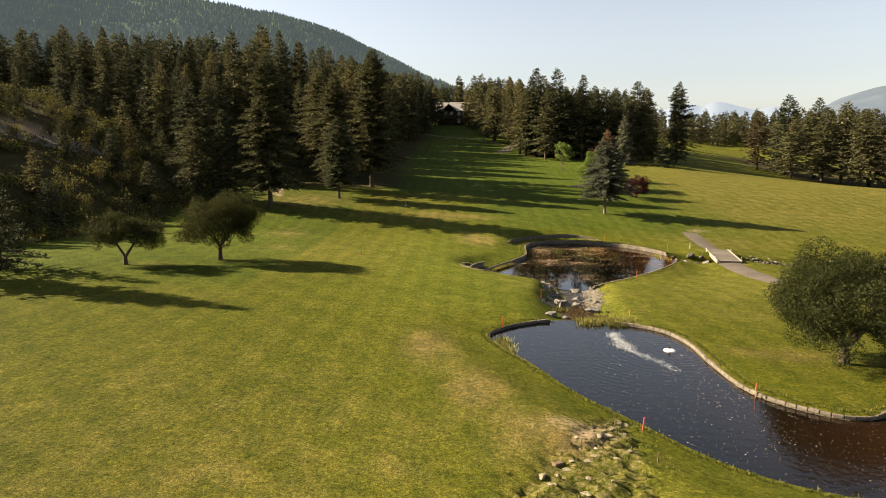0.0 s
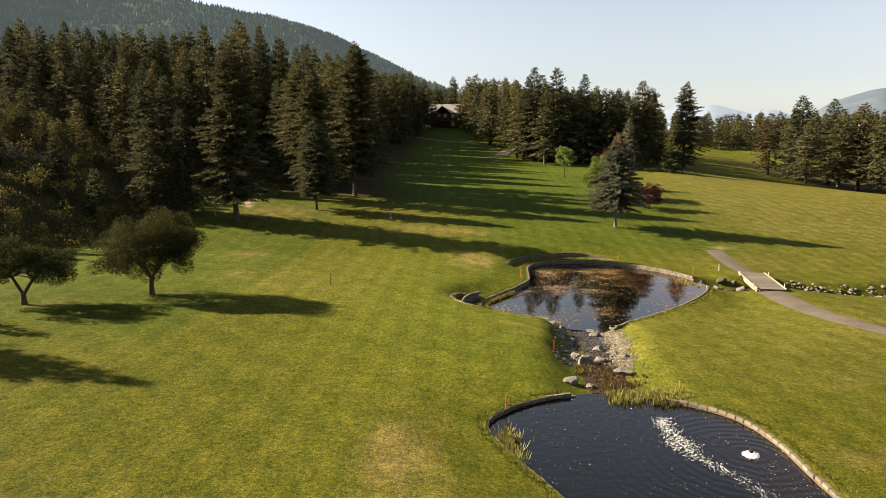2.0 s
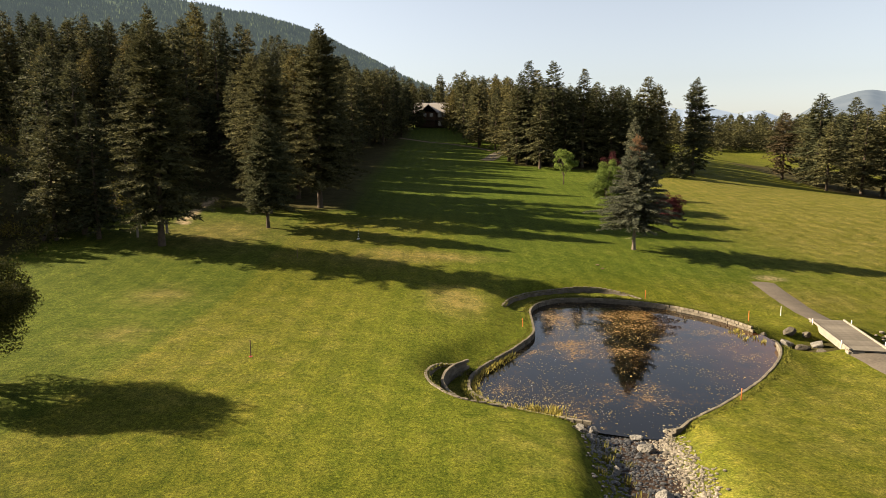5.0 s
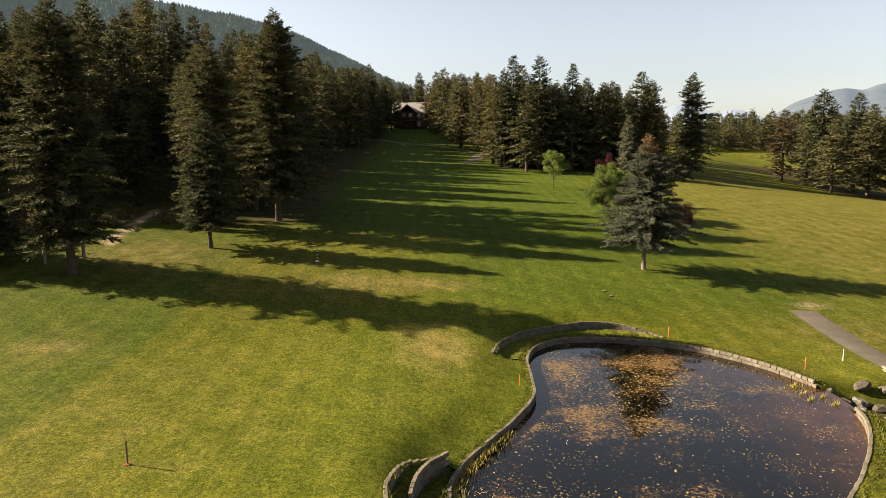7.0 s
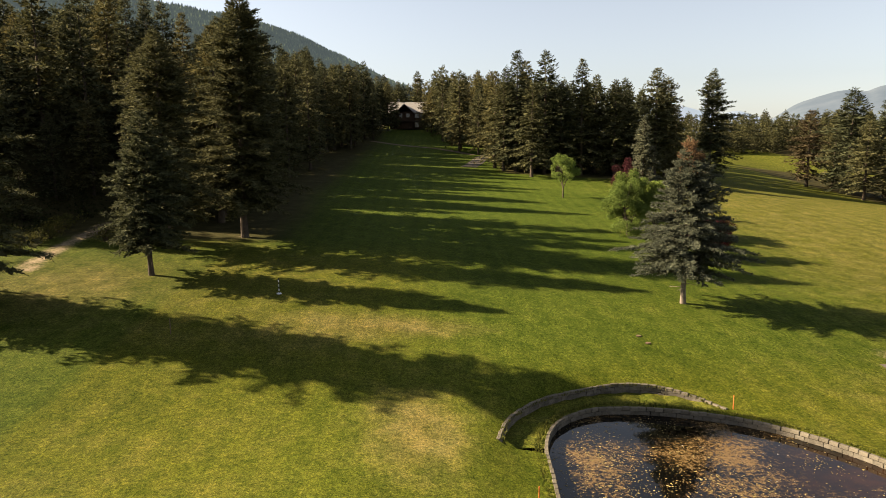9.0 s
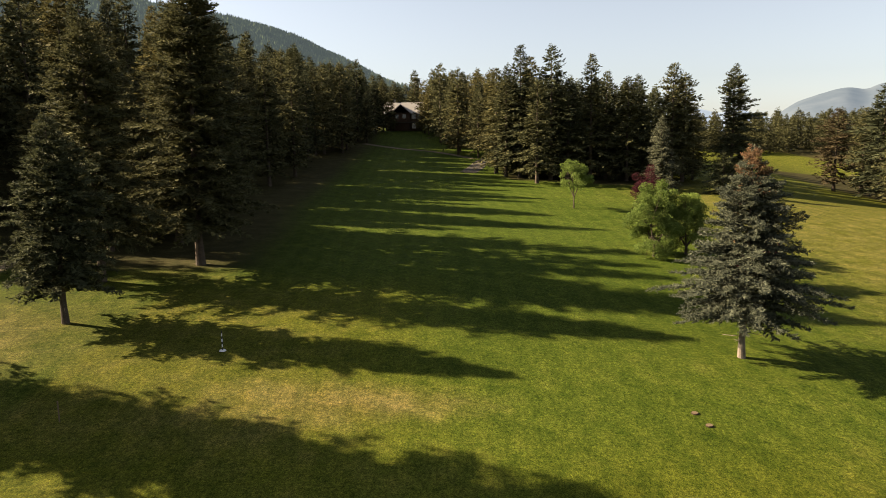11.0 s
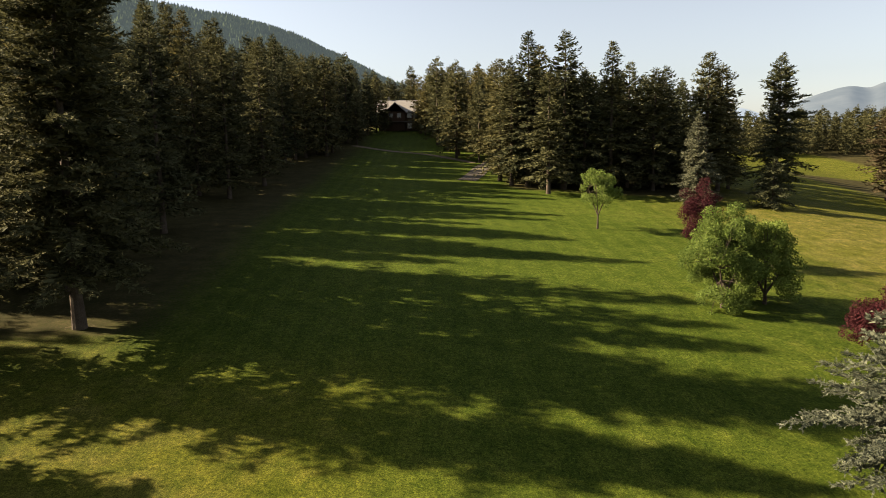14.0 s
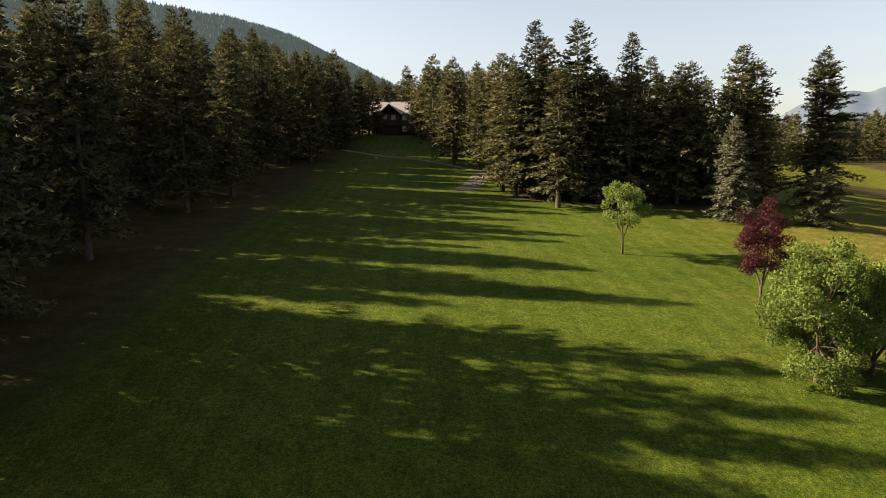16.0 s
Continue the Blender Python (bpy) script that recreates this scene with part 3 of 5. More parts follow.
def build_ground():
    from mathutils.geometry import delaunay_2d_cdt
    pts, edges = [], []

    def loop(line, closed):
        o = len(pts)
        pts.extend((float(a), float(b)) for a, b in line)
        n = len(line)
        edges.extend((o + i, o + (i + 1) % n) for i in range(n if closed else n - 1))
    loop(LOW_POND, True)
    loop(UP_POND, True)
    loop(COVE, False)
    loop(TERRACE, False)
    def grid(x0, x1, y0, y1, s, skip=None):
        gx, gy = np.meshgrid(np.arange(x0, x1 + 0.01, s), np.arange(y0, y1 + 0.01, s))
        gx, gy = gx.ravel(), gy.ravel()
        gx, gy = gx + rng.uniform(-0.2, 0.2, gx.size) * s, gy + rng.uniform(-0.2, 0.2, gy.size) * s
        keep = np.ones(gx.size, bool)
        if skip:
            a, b, c, d = skip
            keep &= ~((gx > a) & (gx < b) & (gy > c) & (gy < d))
        for L in (LOW_POND, UP_POND, COVE, TERRACE):
            keep &= dist_to(L, gx, gy, L is LOW_POND or L is UP_POND) > 0.3 * s
        pts.extend(zip(gx[keep].tolist(), gy[keep].tolist()))
    grid(-4, 36, 15, 90, 0.6, (1.0, 8.6, 12.5, 25.0))
    grid(1.1, 8.5, 12.6, 24.9, 0.2)
    grid(-45, 60, 2, 135, 1.2, (-4.5, 36.5, 12.5, 90.5))
    grid(-150, 170, -60, 400, 5, (-46, 61, 1, 136))
    grid(-800, 800, -400, 1200, 50, (-152, 172, -62, 402))
    grid(-4000, 4000, -3000, 4600, 400, (-810, 810, -410, 1210))
    out = delaunay_2d_cdt([Vector(p) for p in pts], edges, [], 0, 1e-4)
    v, f = np.array([tuple(q) for q in out[0]]), [tuple(q) for q in out[2]]
    f = np.array(f)
    c = v[f].mean(axis=1)
    hole = inside(LOW_POND, *c.T) | inside(UP_POND, *c.T) | (inside(COVE_POLY, *c.T)) | inside(TERRACE_POLY, *c.T)
    f = f[~hole]
    z = land(v[:, 0], v[:, 1])
    # the lawn meets the tops of the terrace walls at its own height
    me = mesh_from("ground", np.column_stack([v, z]), f, TURF)
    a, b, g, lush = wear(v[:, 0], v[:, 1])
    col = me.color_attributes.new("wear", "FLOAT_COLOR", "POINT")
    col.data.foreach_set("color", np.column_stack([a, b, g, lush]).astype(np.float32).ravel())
    # Scales the turf colour by position, strongest around y 60, weaker towards the sides.
    gr = me.attributes.new("lawn_gain", "FLOAT", "POINT")
    gr.data.foreach_set("value", (np.interp(v[:, 1] + 0.15 * v[:, 0], (30, 45, 60, 90, 110, 160), (0.76, 0.88, 1.02, 0.86, 0.82, 0.90)) * (1 - 0.17 * sstep(11, 17, v[:, 0]) * (1 - sstep(70, 95, v[:, 1]))) * (1 - 0.13 * (1 - sstep(-12, 0, v[:, 0])))).astype(np.float32))
    me.shade_smooth()
    return tagged(new("ground", me), "mown golf course grass with dry straw-coloured patches", "grass", kind="structure")


ground = build_ground()


def sheet(name, poly, z, mat, label, category, kind="structure"):
    bm = bmesh.new()
    bm.faces.new([bm.verts.new((a, b, z)) for a, b in poly])
    bmesh.ops.triangulate(bm, faces=bm.faces[:])
    bmesh.ops.recalc_face_normals(bm, faces=bm.faces[:])
    if bm.faces[:][0].normal.z < 0:
        bmesh.ops.reverse_faces(bm, faces=bm.faces[:])
    ob = part(name, bm, mat, None, label)
    return tagged(ob, label, category, kind=kind)


def grown(poly, by):
    c = np.roll(poly, -1, 0) - np.roll(poly, 1, 0)
    n = np.column_stack([c[:, 1], -c[:, 0]])
    n /= np.linalg.norm(n, axis=1)[:, None]
    s = 1 if inside(poly, *(poly[:1] + n[:1] * 0.05).T)[0] else -1
    return poly - n * by * s


sheet("water", grown(LOW_POND, 0.25), LOW_WATER_Z, LOW_WATER, "dark brown pond water with floating specks", "water")
sheet("water", grown(UP_POND, 0.25), UP_WATER_Z, UP_WATER, "dark still pond water with ochre algae mats", "water")


def strip(name, line, width, mat, label, category, lift=0.025, z=None, kind="structure"):
    """A ribbon that follows the land."""
    t = np.gradient(line, axis=0)
    n = np.column_stack([-t[:, 1], t[:, 0]])
    n /= np.linalg.norm(n, axis=1)[:, None]
    cols = 5
    V, F = [], []
    wob = rng.normal(0, 0.05, (len(line), 2))
    for i, p in enumerate(line):
        for k in range(cols):
            u = k / (cols - 1) - 0.5
            q = p + n[i] * u * (width + (wob[i, 0] if k == 0 else wob[i, 1] if k == cols - 1 else 0))
            zz = (height(*q) + lift - (0.05 if k in (0, cols - 1) else 0)) if z is None else z(q, u)
            V.append((*q, zz))
    for i in range(len(line) - 1):
        for k in range(cols - 1):
            a = i * cols + k
            F.append((a, a + cols, a + cols + 1, a + 1))
    me = mesh_from(name, V, F, mat)
    me.shade_smooth()
    return tagged(new(name, me), label, category, kind=kind)


strip("path", CART_PATH_FAR, 2.1, PATHWAY, "worn grey-brown asphalt cart path leading to the bridge", "path", lift=0.05)
strip("path", CART_PATH_NEAR, 2.2, PATHWAY, "worn grey-brown asphalt cart path curving from the bridge", "path", lift=0.05)
strip("path", spline([(-13, 246), (-3.5, 234), (6, 226), (14.4, 212)], 8), 1.8, GRAVEL, "pale gravel cart path crossing the far fairway", "path", lift=0.08)
strip("path", spline([(11.5, 187), (13.5, 195), (17, 210), (24, 226)], 8), 3.2, PATHWAY, "brown gravel path under the fir trees", "path", lift=0.08)

strip("path", spline(HILL_ROAD, 4), 4.2, PATHWAY, "pale grey gravel road cut into the hillside", "path", lift=0.10)


# ---- shelves behind the retaining walls ----
def shelf(outer, inner_z, poly_line, name, label):
    V, F = [], []
    for p in outer:
        d = poly_line - p
        q = poly_line[np.argmin((d ** 2).sum(1))]
        for k in range(4):
            a = p + (q - p) * k / 3
            V.append((a[0], a[1], inner_z(p) + 0.04 * math.sin(5 * a[0]) - 0.03 * k))
    for i in range(len(outer) - 1):
        for k in range(3):
            a = i * 4 + k
            F.append((a, a + 4, a + 5, a + 1))
    me = mesh_from(name, V, F, TURF)
    col = me.color_attributes.new("wear", "FLOAT_COLOR", "POINT")
    col.data.foreach_set("color", np.tile([0.3, 0.15, 0.0, 0.3], len(V)).astype(np.float32))
    gr = me.attributes.new("lawn_gain", "FLOAT", "POINT")
    gr.data.foreach_set("value", np.full(len(V), 0.9, np.float32))
    tagged(new(name, me), label, "grass", kind="structure")


shelf(TERRACE, lambda p: -1.62, UP_POND, "ground_shelf", "weedy grass shelf between two retaining walls")
shelf(COVE, lambda p: -1.25, COVE_MID, "ground_shelf", "sunken grass shelf between curved retaining walls")
shelf(COVE_MID, lambda p: -1.9, UP_POND, "ground_shelf", "wet gravel shelf between curved retaining walls")


# ---- trees ----
def conifer_crown(seed, h, r, base, step=0.5, per=8, twig=0.6, gap=0.3, blades=5, bl=0.3, wide=0.13, thin=0.15, droop=0.25, fill=0.8, ragged=0.35, loose=0.55, bare=0.12, frond=0.30):
    """Quads for the boughs of a conifer, tuft by tuft; returns n x 4 x 3 and each quad's height share."""
    g = np.random.default_rng(seed)
    lumps = [(g.uniform(0, 6.28), g.uniform(0, 1), g.uniform(-1, 1)) for _ in range(16)]
    out, hs = [], []

    def tufts_of(b, dirs, ln, u, L, count):
        """Needle blades along twigs that start at b."""
        rep = np.repeat(np.arange(len(b)), count)
        f = g.uniform(0.1, 1.05, len(rep))[:, None]
        p = b[rep] + dirs[rep] * ln[rep][:, None] * f + g.normal(0, 0.12 * bl, (len(rep), 3))
        d = dirs[rep] + g.normal(0, loose, (len(rep), 3))
        d[:, 2] += 0.12
        d /= np.linalg.norm(d, axis=1)[:, None]
        w = np.cross(d, g.normal(size=(len(rep), 3)))
        w /= np.linalg.norm(w, axis=1)[:, None] + 1e-9
        k = (bl * min(1.0, 0.4 + L / 2.2) * g.uniform(0.55, 1.35, len(rep)))[:, None]
        out.append(np.stack([p, p + d * k * 0.45 - w * k * wide, p + d * k, p + d * k * 0.45 + w * k * wide], 1))
        hs.append(np.full(len(rep), u))
    z = base
    while z < h - 0.2:
        u = (z - base) / (h - base)
        prof = min((1 - u) ** fill, 1.75 * (1 - u)) * (0.66 + 0.34 * min(1, u / 0.12)) + 0.03
        n = max(5, int(round(per * (0.6 + 0.4 * (1 - u)))))
        a0 = g.uniform(0, 6.28)
        for k in range(n):
            if g.uniform() < thin * min(1.0, 3 * (1 - u)):
                continue
            az = a0 + 6.283 * k / n + g.uniform(-0.35, 0.35)
            lump = sum(q * math.exp(-((u - c) / 0.13) ** 2) * max(0.0, math.cos(az - a)) for a, c, q in lumps)
            rag = ragged * min(1.0, 0.3 + 1.3 * (1 - u))
            L = r * prof * (1 + 0.7 * rag * lump) * g.uniform(1 - 1.3 * rag, 1 + 0.6 * rag)
            L = max(0.12, L)
            zz = z + g.uniform(-0.8, 0.8) * step
            rise = 0.55 * u ** 1.5 + 0.08 - 0.12 * (1 - u) + g.uniform(-0.06, 0.08)
            dr = droop * (1 - 0.6 * u)
            m = max(2, int(L * (1 - bare) / gap))
            s = bare + (1 - bare) * (np.arange(m) + g.uniform(0.2, 0.9, m)) / m
            d = np.array([math.cos(az), math.sin(az), 0])
            side = np.array([-math.sin(az), math.cos(az), 0])
            b = d[None] * (s * L)[:, None]
            b[:, 2] = zz + L * (rise * s - dr * s * s)
            for sg in (-1, 1):
                th = g.uniform(0.4, 1.15, m)
                dirs = d[None] * np.cos(th)[:, None] + side[None] * (sg * np.sin(th))[:, None]
                dirs[:, 2] = g.uniform(-0.5, 0.35, m) + (rise - 2 * dr * s) * 0.6
                ln = twig * (0.4 + 0.8 * (1 - s)) * g.uniform(0.7, 1.3, m) * min(1.0, 0.25 + L / 2.4)
                tufts_of(b, dirs, ln, u, L, blades)
                up = np.cross(dirs, np.array([0, 0, 1.0]))
                up /= np.linalg.norm(up, axis=1)[:, None] + 1e-9
                tilt = g.uniform(-0.8, 0.8, m)
                wv = up * np.cos(tilt)[:, None] + np.array([0, 0, 1.0]) * np.sin(tilt)[:, None]
                wd = (frond * ln * g.uniform(0.7, 1.3, m))[:, None]
                mid = b + dirs * (ln * 0.5)[:, None]
                sag = np.array([0, 0, 0.06])
                out.append(np.stack([b, mid - wv * wd - sag, b + dirs * ln[:, None], mid + wv * wd - sag], 1))
                hs.append(np.full(m, u))
            tip = d * L + np.array([0, 0, zz + L * (rise - dr)])
            tufts_of(tip[None] - d * 0.3 * bl, d[None] + np.array([[0, 0, 0.25]]), np.array([0.6 * bl]), u, L, blades + 2)
        z += step * (1.0 - 0.58 * u)
    # leader
    for k in range(9):
        a = 6.283 * k / 9 * 2
        d = np.array([math.cos(a), math.sin(a), 0])
        zz = h - 0.75 + 0.075 * k
        out.append(np.array([[[0, 0, zz], d * 0.12 + [0, 0, zz + 0.12], d * 0.07 + [0, 0, zz + 0.36], d * 0.01 + [0, 0, zz + 0.2]]]))
        hs.append(np.array([1.0]))
    return np.concatenate(out), np.concatenate(hs)


def trunk_mesh(seed, h, r0, mat, bare=0.0, lean=0.0):
    g = np.random.default_rng(seed)
    n = 9
    pts = [(lean * h * (i / n) ** 2 + g.normal(0, 0.02), g.normal(0, 0.02), -0.3 + (h * 0.97 + 0.3) * i / n) for i in range(n + 1)]
    rad = [r0 * (1.22 if i == 0 else 1.0) * (1 - 0.93 * i / n) for i in range(n + 1)]
    parts = [tube(pts, rad, 12)]
    # dead snags under the crown
    for k in range(int(bare)):
        z = g.uniform(0.08, 0.35) * h
        a = g.uniform(0, 6.28)
        L = g.uniform(0.5, 1.4)
        p = Vector((0, 0, z))
        parts.append(tube([p, p + Vector((math.cos(a) * L, math.sin(a) * L, -0.15 * L))], [0.035, 0.01], 4))
    return mesh_from("trunk", *join_tubes(parts), mat)


def conifer(name, at, label, h, r, base, mat, seed, bark=None, group="", dry_top=0.0, category="tree", lean=0.0, **kw):
    t = thing(name, at, label, category, group)
    under(t, "trunk", trunk_mesh(seed, h, 0.0135 * h + 0.04, bark or BARK, 14 if base > 1 else 0, lean))
    q, u = conifer_crown(seed, h, r, base, **kw)
    q[:, :, 0] += lean * h * (np.clip(q[:, :, 2], 0, h) / h) ** 2
    if dry_top:
        g = np.random.default_rng(seed)
        lump = np.array([noise.noise(Vector(p) * 1.5) for p in q[:, 0].tolist()])
        dry = (u > dry_top) & (lump > -0.12) & (u < 0.985)
        dry |= (u > 0.40) & (lump > 0.72 - 0.5 * (u - 0.40))
        under(t, "dry_top", quads_mesh("dry_top", q[dry], NEEDLE_DRY), "rusty brown cones and dry needles")
        q = q[~dry]
    under(t, "crown", quads_mesh("crown", q, mat))
    return t


def leaf_cloud(seed, centres, radii, per, size, squash=0.8):
    g = np.random.default_rng(seed)
    out = []
    for c, r in zip(centres, radii):
        n = max(6, int(per * r * r))
        d = g.normal(size=(n, 3))
        d /= np.linalg.norm(d, axis=1)[:, None]
        p = c + d * (r * g.uniform(0.45, 1.08, n) ** 0.6)[:, None] * np.array([1, 1, squash])
        a = g.normal(size=(n, 3))
        a /= np.linalg.norm(a, axis=1)[:, None]
        b = np.cross(a, d + g.normal(0, 0.5, (n, 3)))
        b /= np.linalg.norm(b, axis=1)[:, None] + 1e-9
        s = (size * g.uniform(0.6, 1.3, n))[:, None]
        out.append(np.stack([p - a * s, p - b * s * 0.55, p + a * s, p + b * s * 0.55], 1))
    return np.concatenate(out)


def broadleaf(name, at, label, h, w, mat, seed, trunk_h, lean=0.0, clumps=46, clump_r=0.16, per=260, size=0.09, trunk_r=0.16, bark=None, group="", shape=1.0, low=0.0, turn=0.0, stems=3, category="tree"):
    """Trunk, forking limbs and a crown of separate clumps of leaves."""
    g = np.random.default_rng(seed)
    t = thing(name, at, label, category, group, turn=turn)
    cz, rz = trunk_h + (h - trunk_h) * (0.5 - low * 0.5), (h - trunk_h) * (0.5 + low * 0.5)
    cen, rad = [], []
    lobes = g.normal(size=(9, 3))
    lobes /= np.linalg.norm(lobes, axis=1)[:, None]
    for k in range(clumps):
        d = g.normal(size=3)
        d /= np.linalg.norm(d)
        if d[2] < -0.75:
            d[2] *= -0.5
        f = g.uniform(0.5, 0.92) * (0.72 + 0.42 * max(float(np.dot(d, e)) for e in lobes) ** 3)
        x = np.array([d[0] * w / 2 * f, d[1] * w / 2 * f, cz + d[2] * rz * f])
        x[:2] *= 1.0 - 0.25 * max(0, (x[2] - cz) / rz) ** 2 * shape
        x[0] += lean * (x[2])
        cen.append(x)
        rad.append(w * clump_r * g.uniform(0.65, 1.25))
    limbs = []
    fork = Vector((lean * trunk_h, 0, trunk_h))
    limbs.append(tube([(0, 0, -0.25), (lean * trunk_h * 0.3, 0.0, trunk_h * 0.5), fork], [trunk_r * 1.4, trunk_r, trunk_r * 0.85], 9))
    boughs = []
    for k in range(stems):
        a = 6.283 * k / stems + g.uniform(-0.4, 0.4)
        e = Vector((math.cos(a) * w * 0.22 + lean * cz, math.sin(a) * w * 0.22, cz))
        m = (fork + e) / 2 + Vector((math.cos(a) * 0.1, math.sin(a) * 0.1, 0.1))
        limbs.append(tube([fork - Vector((0, 0, 0.1)), m, e], [trunk_r * 0.75, trunk_r * 0.5, trunk_r * 0.3], 7))
        boughs += [(m, 0.42), (e, 0.28)]
    for c in cen:
        b, f = min(boughs, key=lambda bb: (bb[0] - Vector(c)).length)
        limbs.append(tube([b, (b + Vector(c)) / 2 + Vector((0, 0, 0.12)), Vector(c)], [trunk_r * f * 0.7, trunk_r * f * 0.4, 0.012], 5))
    under(t, "trunk", mesh_from("trunk", *join_tubes(limbs), bark or BARK))
    under(t, "crown", quads_mesh("crown", leaf_cloud(seed, cen, rad, per, size), mat))
    return t


def shrub(name, at, label, h, w, mat, seed, size=0.11, per=120, n=14, category="shrub"):
    g = np.random.default_rng(seed)
    t = thing(name, at, label, category)
    cen, rad, stems = [], [], []
    for k in range(n):
        a, f = g.uniform(0, 6.28), g.uniform(0.1, 0.8)
        c = np.array([math.cos(a) * w / 2 * f, math.sin(a) * w / 2 * f, h * g.uniform(0.25, 0.85) * (1.1 - 0.5 * f)])
        cen.append(c)
        rad.append(w * 0.2 * g.uniform(0.7, 1.2))
        stems.append(tube([(0, 0, -0.2), tuple(c * [0.4, 0.4, 0.5]), tuple(c)], [0.05, 0.03, 0.01], 4))
    under(t, "branching", mesh_from("branching", *join_tubes(stems), BARK))
    under(t, "foliage", quads_mesh("foliage", leaf_cloud(seed, cen, rad, per, size, 0.9), mat))
    return t


def on(x, y, dz=0.0):
    return (x, y, height(x, y) + dz)


SUNWARD, SUN_SLOPE = 0.231, math.tan(SUN_EL)


def shady(x, y):
    """True where a tall tree casts no shade on the sunlit lawn."""
    p = y + SUNWARD * x
    return p > 117.5


# the lone spruce by the pond
conifer("spruce", on(22.2, 98.6), "bushy blue-green spruce with a rusty dry top, alone on the fairway", 12.0, 4.4, 2.7, NEEDLE_BLUE, 21, BARK_PALE, dry_top=0.80,
        step=0.34, per=13, twig=0.62, gap=0.115, blades=15, bl=0.115, wide=0.15, thin=0.08, droop=0.13, fill=0.98, ragged=0.32, loose=0.7, frond=0.15)
# fir trees at the edge of the left forest
EDGE_FIR = dict(step=0.46, per=10, twig=0.95, gap=0.20, blades=9, bl=0.19, wide=0.15, thin=0.20, ragged=0.44, frond=0.19)
conifer("fir_tree", on(-25.5, 91.8), "tall dark fir tree with ragged boughs at the forest edge", 21.0, 4.7, 3.0, NEEDLE_OLIVE, 22, droop=0.18, fill=0.45, **EDGE_FIR)
conifer("spruce", on(-17.7, 101.4), "dark blue-green spruce standing before taller firs", 12.2, 3.3, 2.4, NEEDLE, 23, droop=0.16, fill=0.6, step=0.40, per=11, twig=0.66, gap=0.18, blades=6, bl=0.22, thin=0.06)
conifer("fir_tree", on(-14.8, 117.0), "very tall fir tree with a narrow spire at the fairway edge", 23.4, 5.5, 3.4, NEEDLE_OLIVE, 24, droop=0.16, fill=0.55, lean=0.022, **EDGE_FIR)
conifer("fir_tree", on(-24.5, 122.0), "tall olive-green fir deep in the forest edge", 20.0, 4.2, 6.5, NEEDLE_OLIVE, 25, fill=0.5, **EDGE_FIR)
conifer("fir_tree", on(-19.9, 110.8), "tall olive-green fir behind a dark spruce", 19.0, 4.2, 3.0, NEEDLE_OLIVE, 26, fill=0.5, **EDGE_FIR)
# broadleaf trees
broadleaf("apple_tree", on(-19.7, 56.0), "spreading dark green apple tree on the lawn", 5.9, 8.0, LEAF_APPLE, 31, 1.3, lean=0.05, low=0.1, clumps=150, clump_r=0.085, per=1000, size=0.052, group="apple trees on the lawn", stems=4)
broadleaf("apple_tree", on(-25.6, 51.3), "small spreading apple tree with a forked trunk", 4.3, 6.4, LEAF_APPLE, 32, 0.7, stems=2, clumps=110, clump_r=0.085, per=1100, size=0.05, group="apple trees on the lawn")
broadleaf("apple_tree", on(20.5, 32.6), "wide dark apple tree with a leaning trunk near the pond", 6.3, 9.6, LEAF_APPLE, 33, 1.0, lean=-0.10, clumps=190, clump_r=0.075, per=1150, size=0.048, trunk_r=0.23, group="apple trees on the lawn", low=0.26, stems=5)
conifer("fir_tree", on(-35.5, 43.5), "broad dark fir at the foot of the hill", 11.8, 3.6, 0.6, NEEDLE, 34, step=0.5, per=9, twig=0.75, gap=0.25, blades=4, bl=0.3, fill=0.6)
broadleaf("maple_tree", on(25.0, 122.3), "bright lime-green maple with a rounded crown", 7.7, 5.5, LEAF_LIME, 35, 0.9, clumps=130, clump_r=0.11, per=1000, size=0.07, trunk_r=0.12, low=0.42)
broadleaf("maple_tree", on(28.3, 123.2), "lower green maple with a broad crown", 6.5, 5.6, LEAF_LIME, 36, 0.8, clumps=110, clump_r=0.10, per=950, size=0.07, trunk_r=0.12, low=0.3)
broadleaf("plum_tree", on(28.2, 134.4), "dark purple-leaved plum tree on a slim trunk", 7.3, 4.1, LEAF_PLUM, 37, 1.3, clumps=80, clump_r=0.12, per=900, size=0.06, trunk_r=0.10, low=0.1)
broadleaf("plum_tree", on(30.7, 114.2), "low purple-leaved plum tree", 3.9, 4.6, LEAF_PLUM, 38, 0.7, clumps=70, clump_r=0.12, per=900, size=0.06, trunk_r=0.09, low=0.2)
broadleaf("young_tree", on(23.3, 149.2), "slender young light-green tree on the fairway", 6.9, 5.0, LEAF_LIME, 39, 1.5, clumps=80, clump_r=0.10, per=700, size=0.075, trunk_r=0.09)
# small blue spruce and companions before the far grove
conifer("blue_spruce", on(40.6, 166.5), "pale blue-green spruce before a dark grove", 11.6, 3.3, 0.4, NEEDLE_BLUE, 41, step=0.48, per=9, twig=0.66, gap=0.24, blades=4, bl=0.26, wide=0.17, fill=0.8)
conifer("young_fir", on(49.5, 164.0), "small dark bushy fir at the fairway edge", 6.4, 2.8, 0.3, NEEDLE, 42, step=0.45, per=8, twig=0.6, gap=0.24, blades=4, bl=0.28, fill=0.6)
conifer("fir_tree", on(57.0, 178.0), "tall full fir tree standing apart at the end of the grove", 20.6, 5.2, 1.6, NEEDLE, 43, step=0.60, per=9, twig=0.9, gap=0.28, blades=4, bl=0.32, thin=0.18, fill=0.62, ragged=0.45)
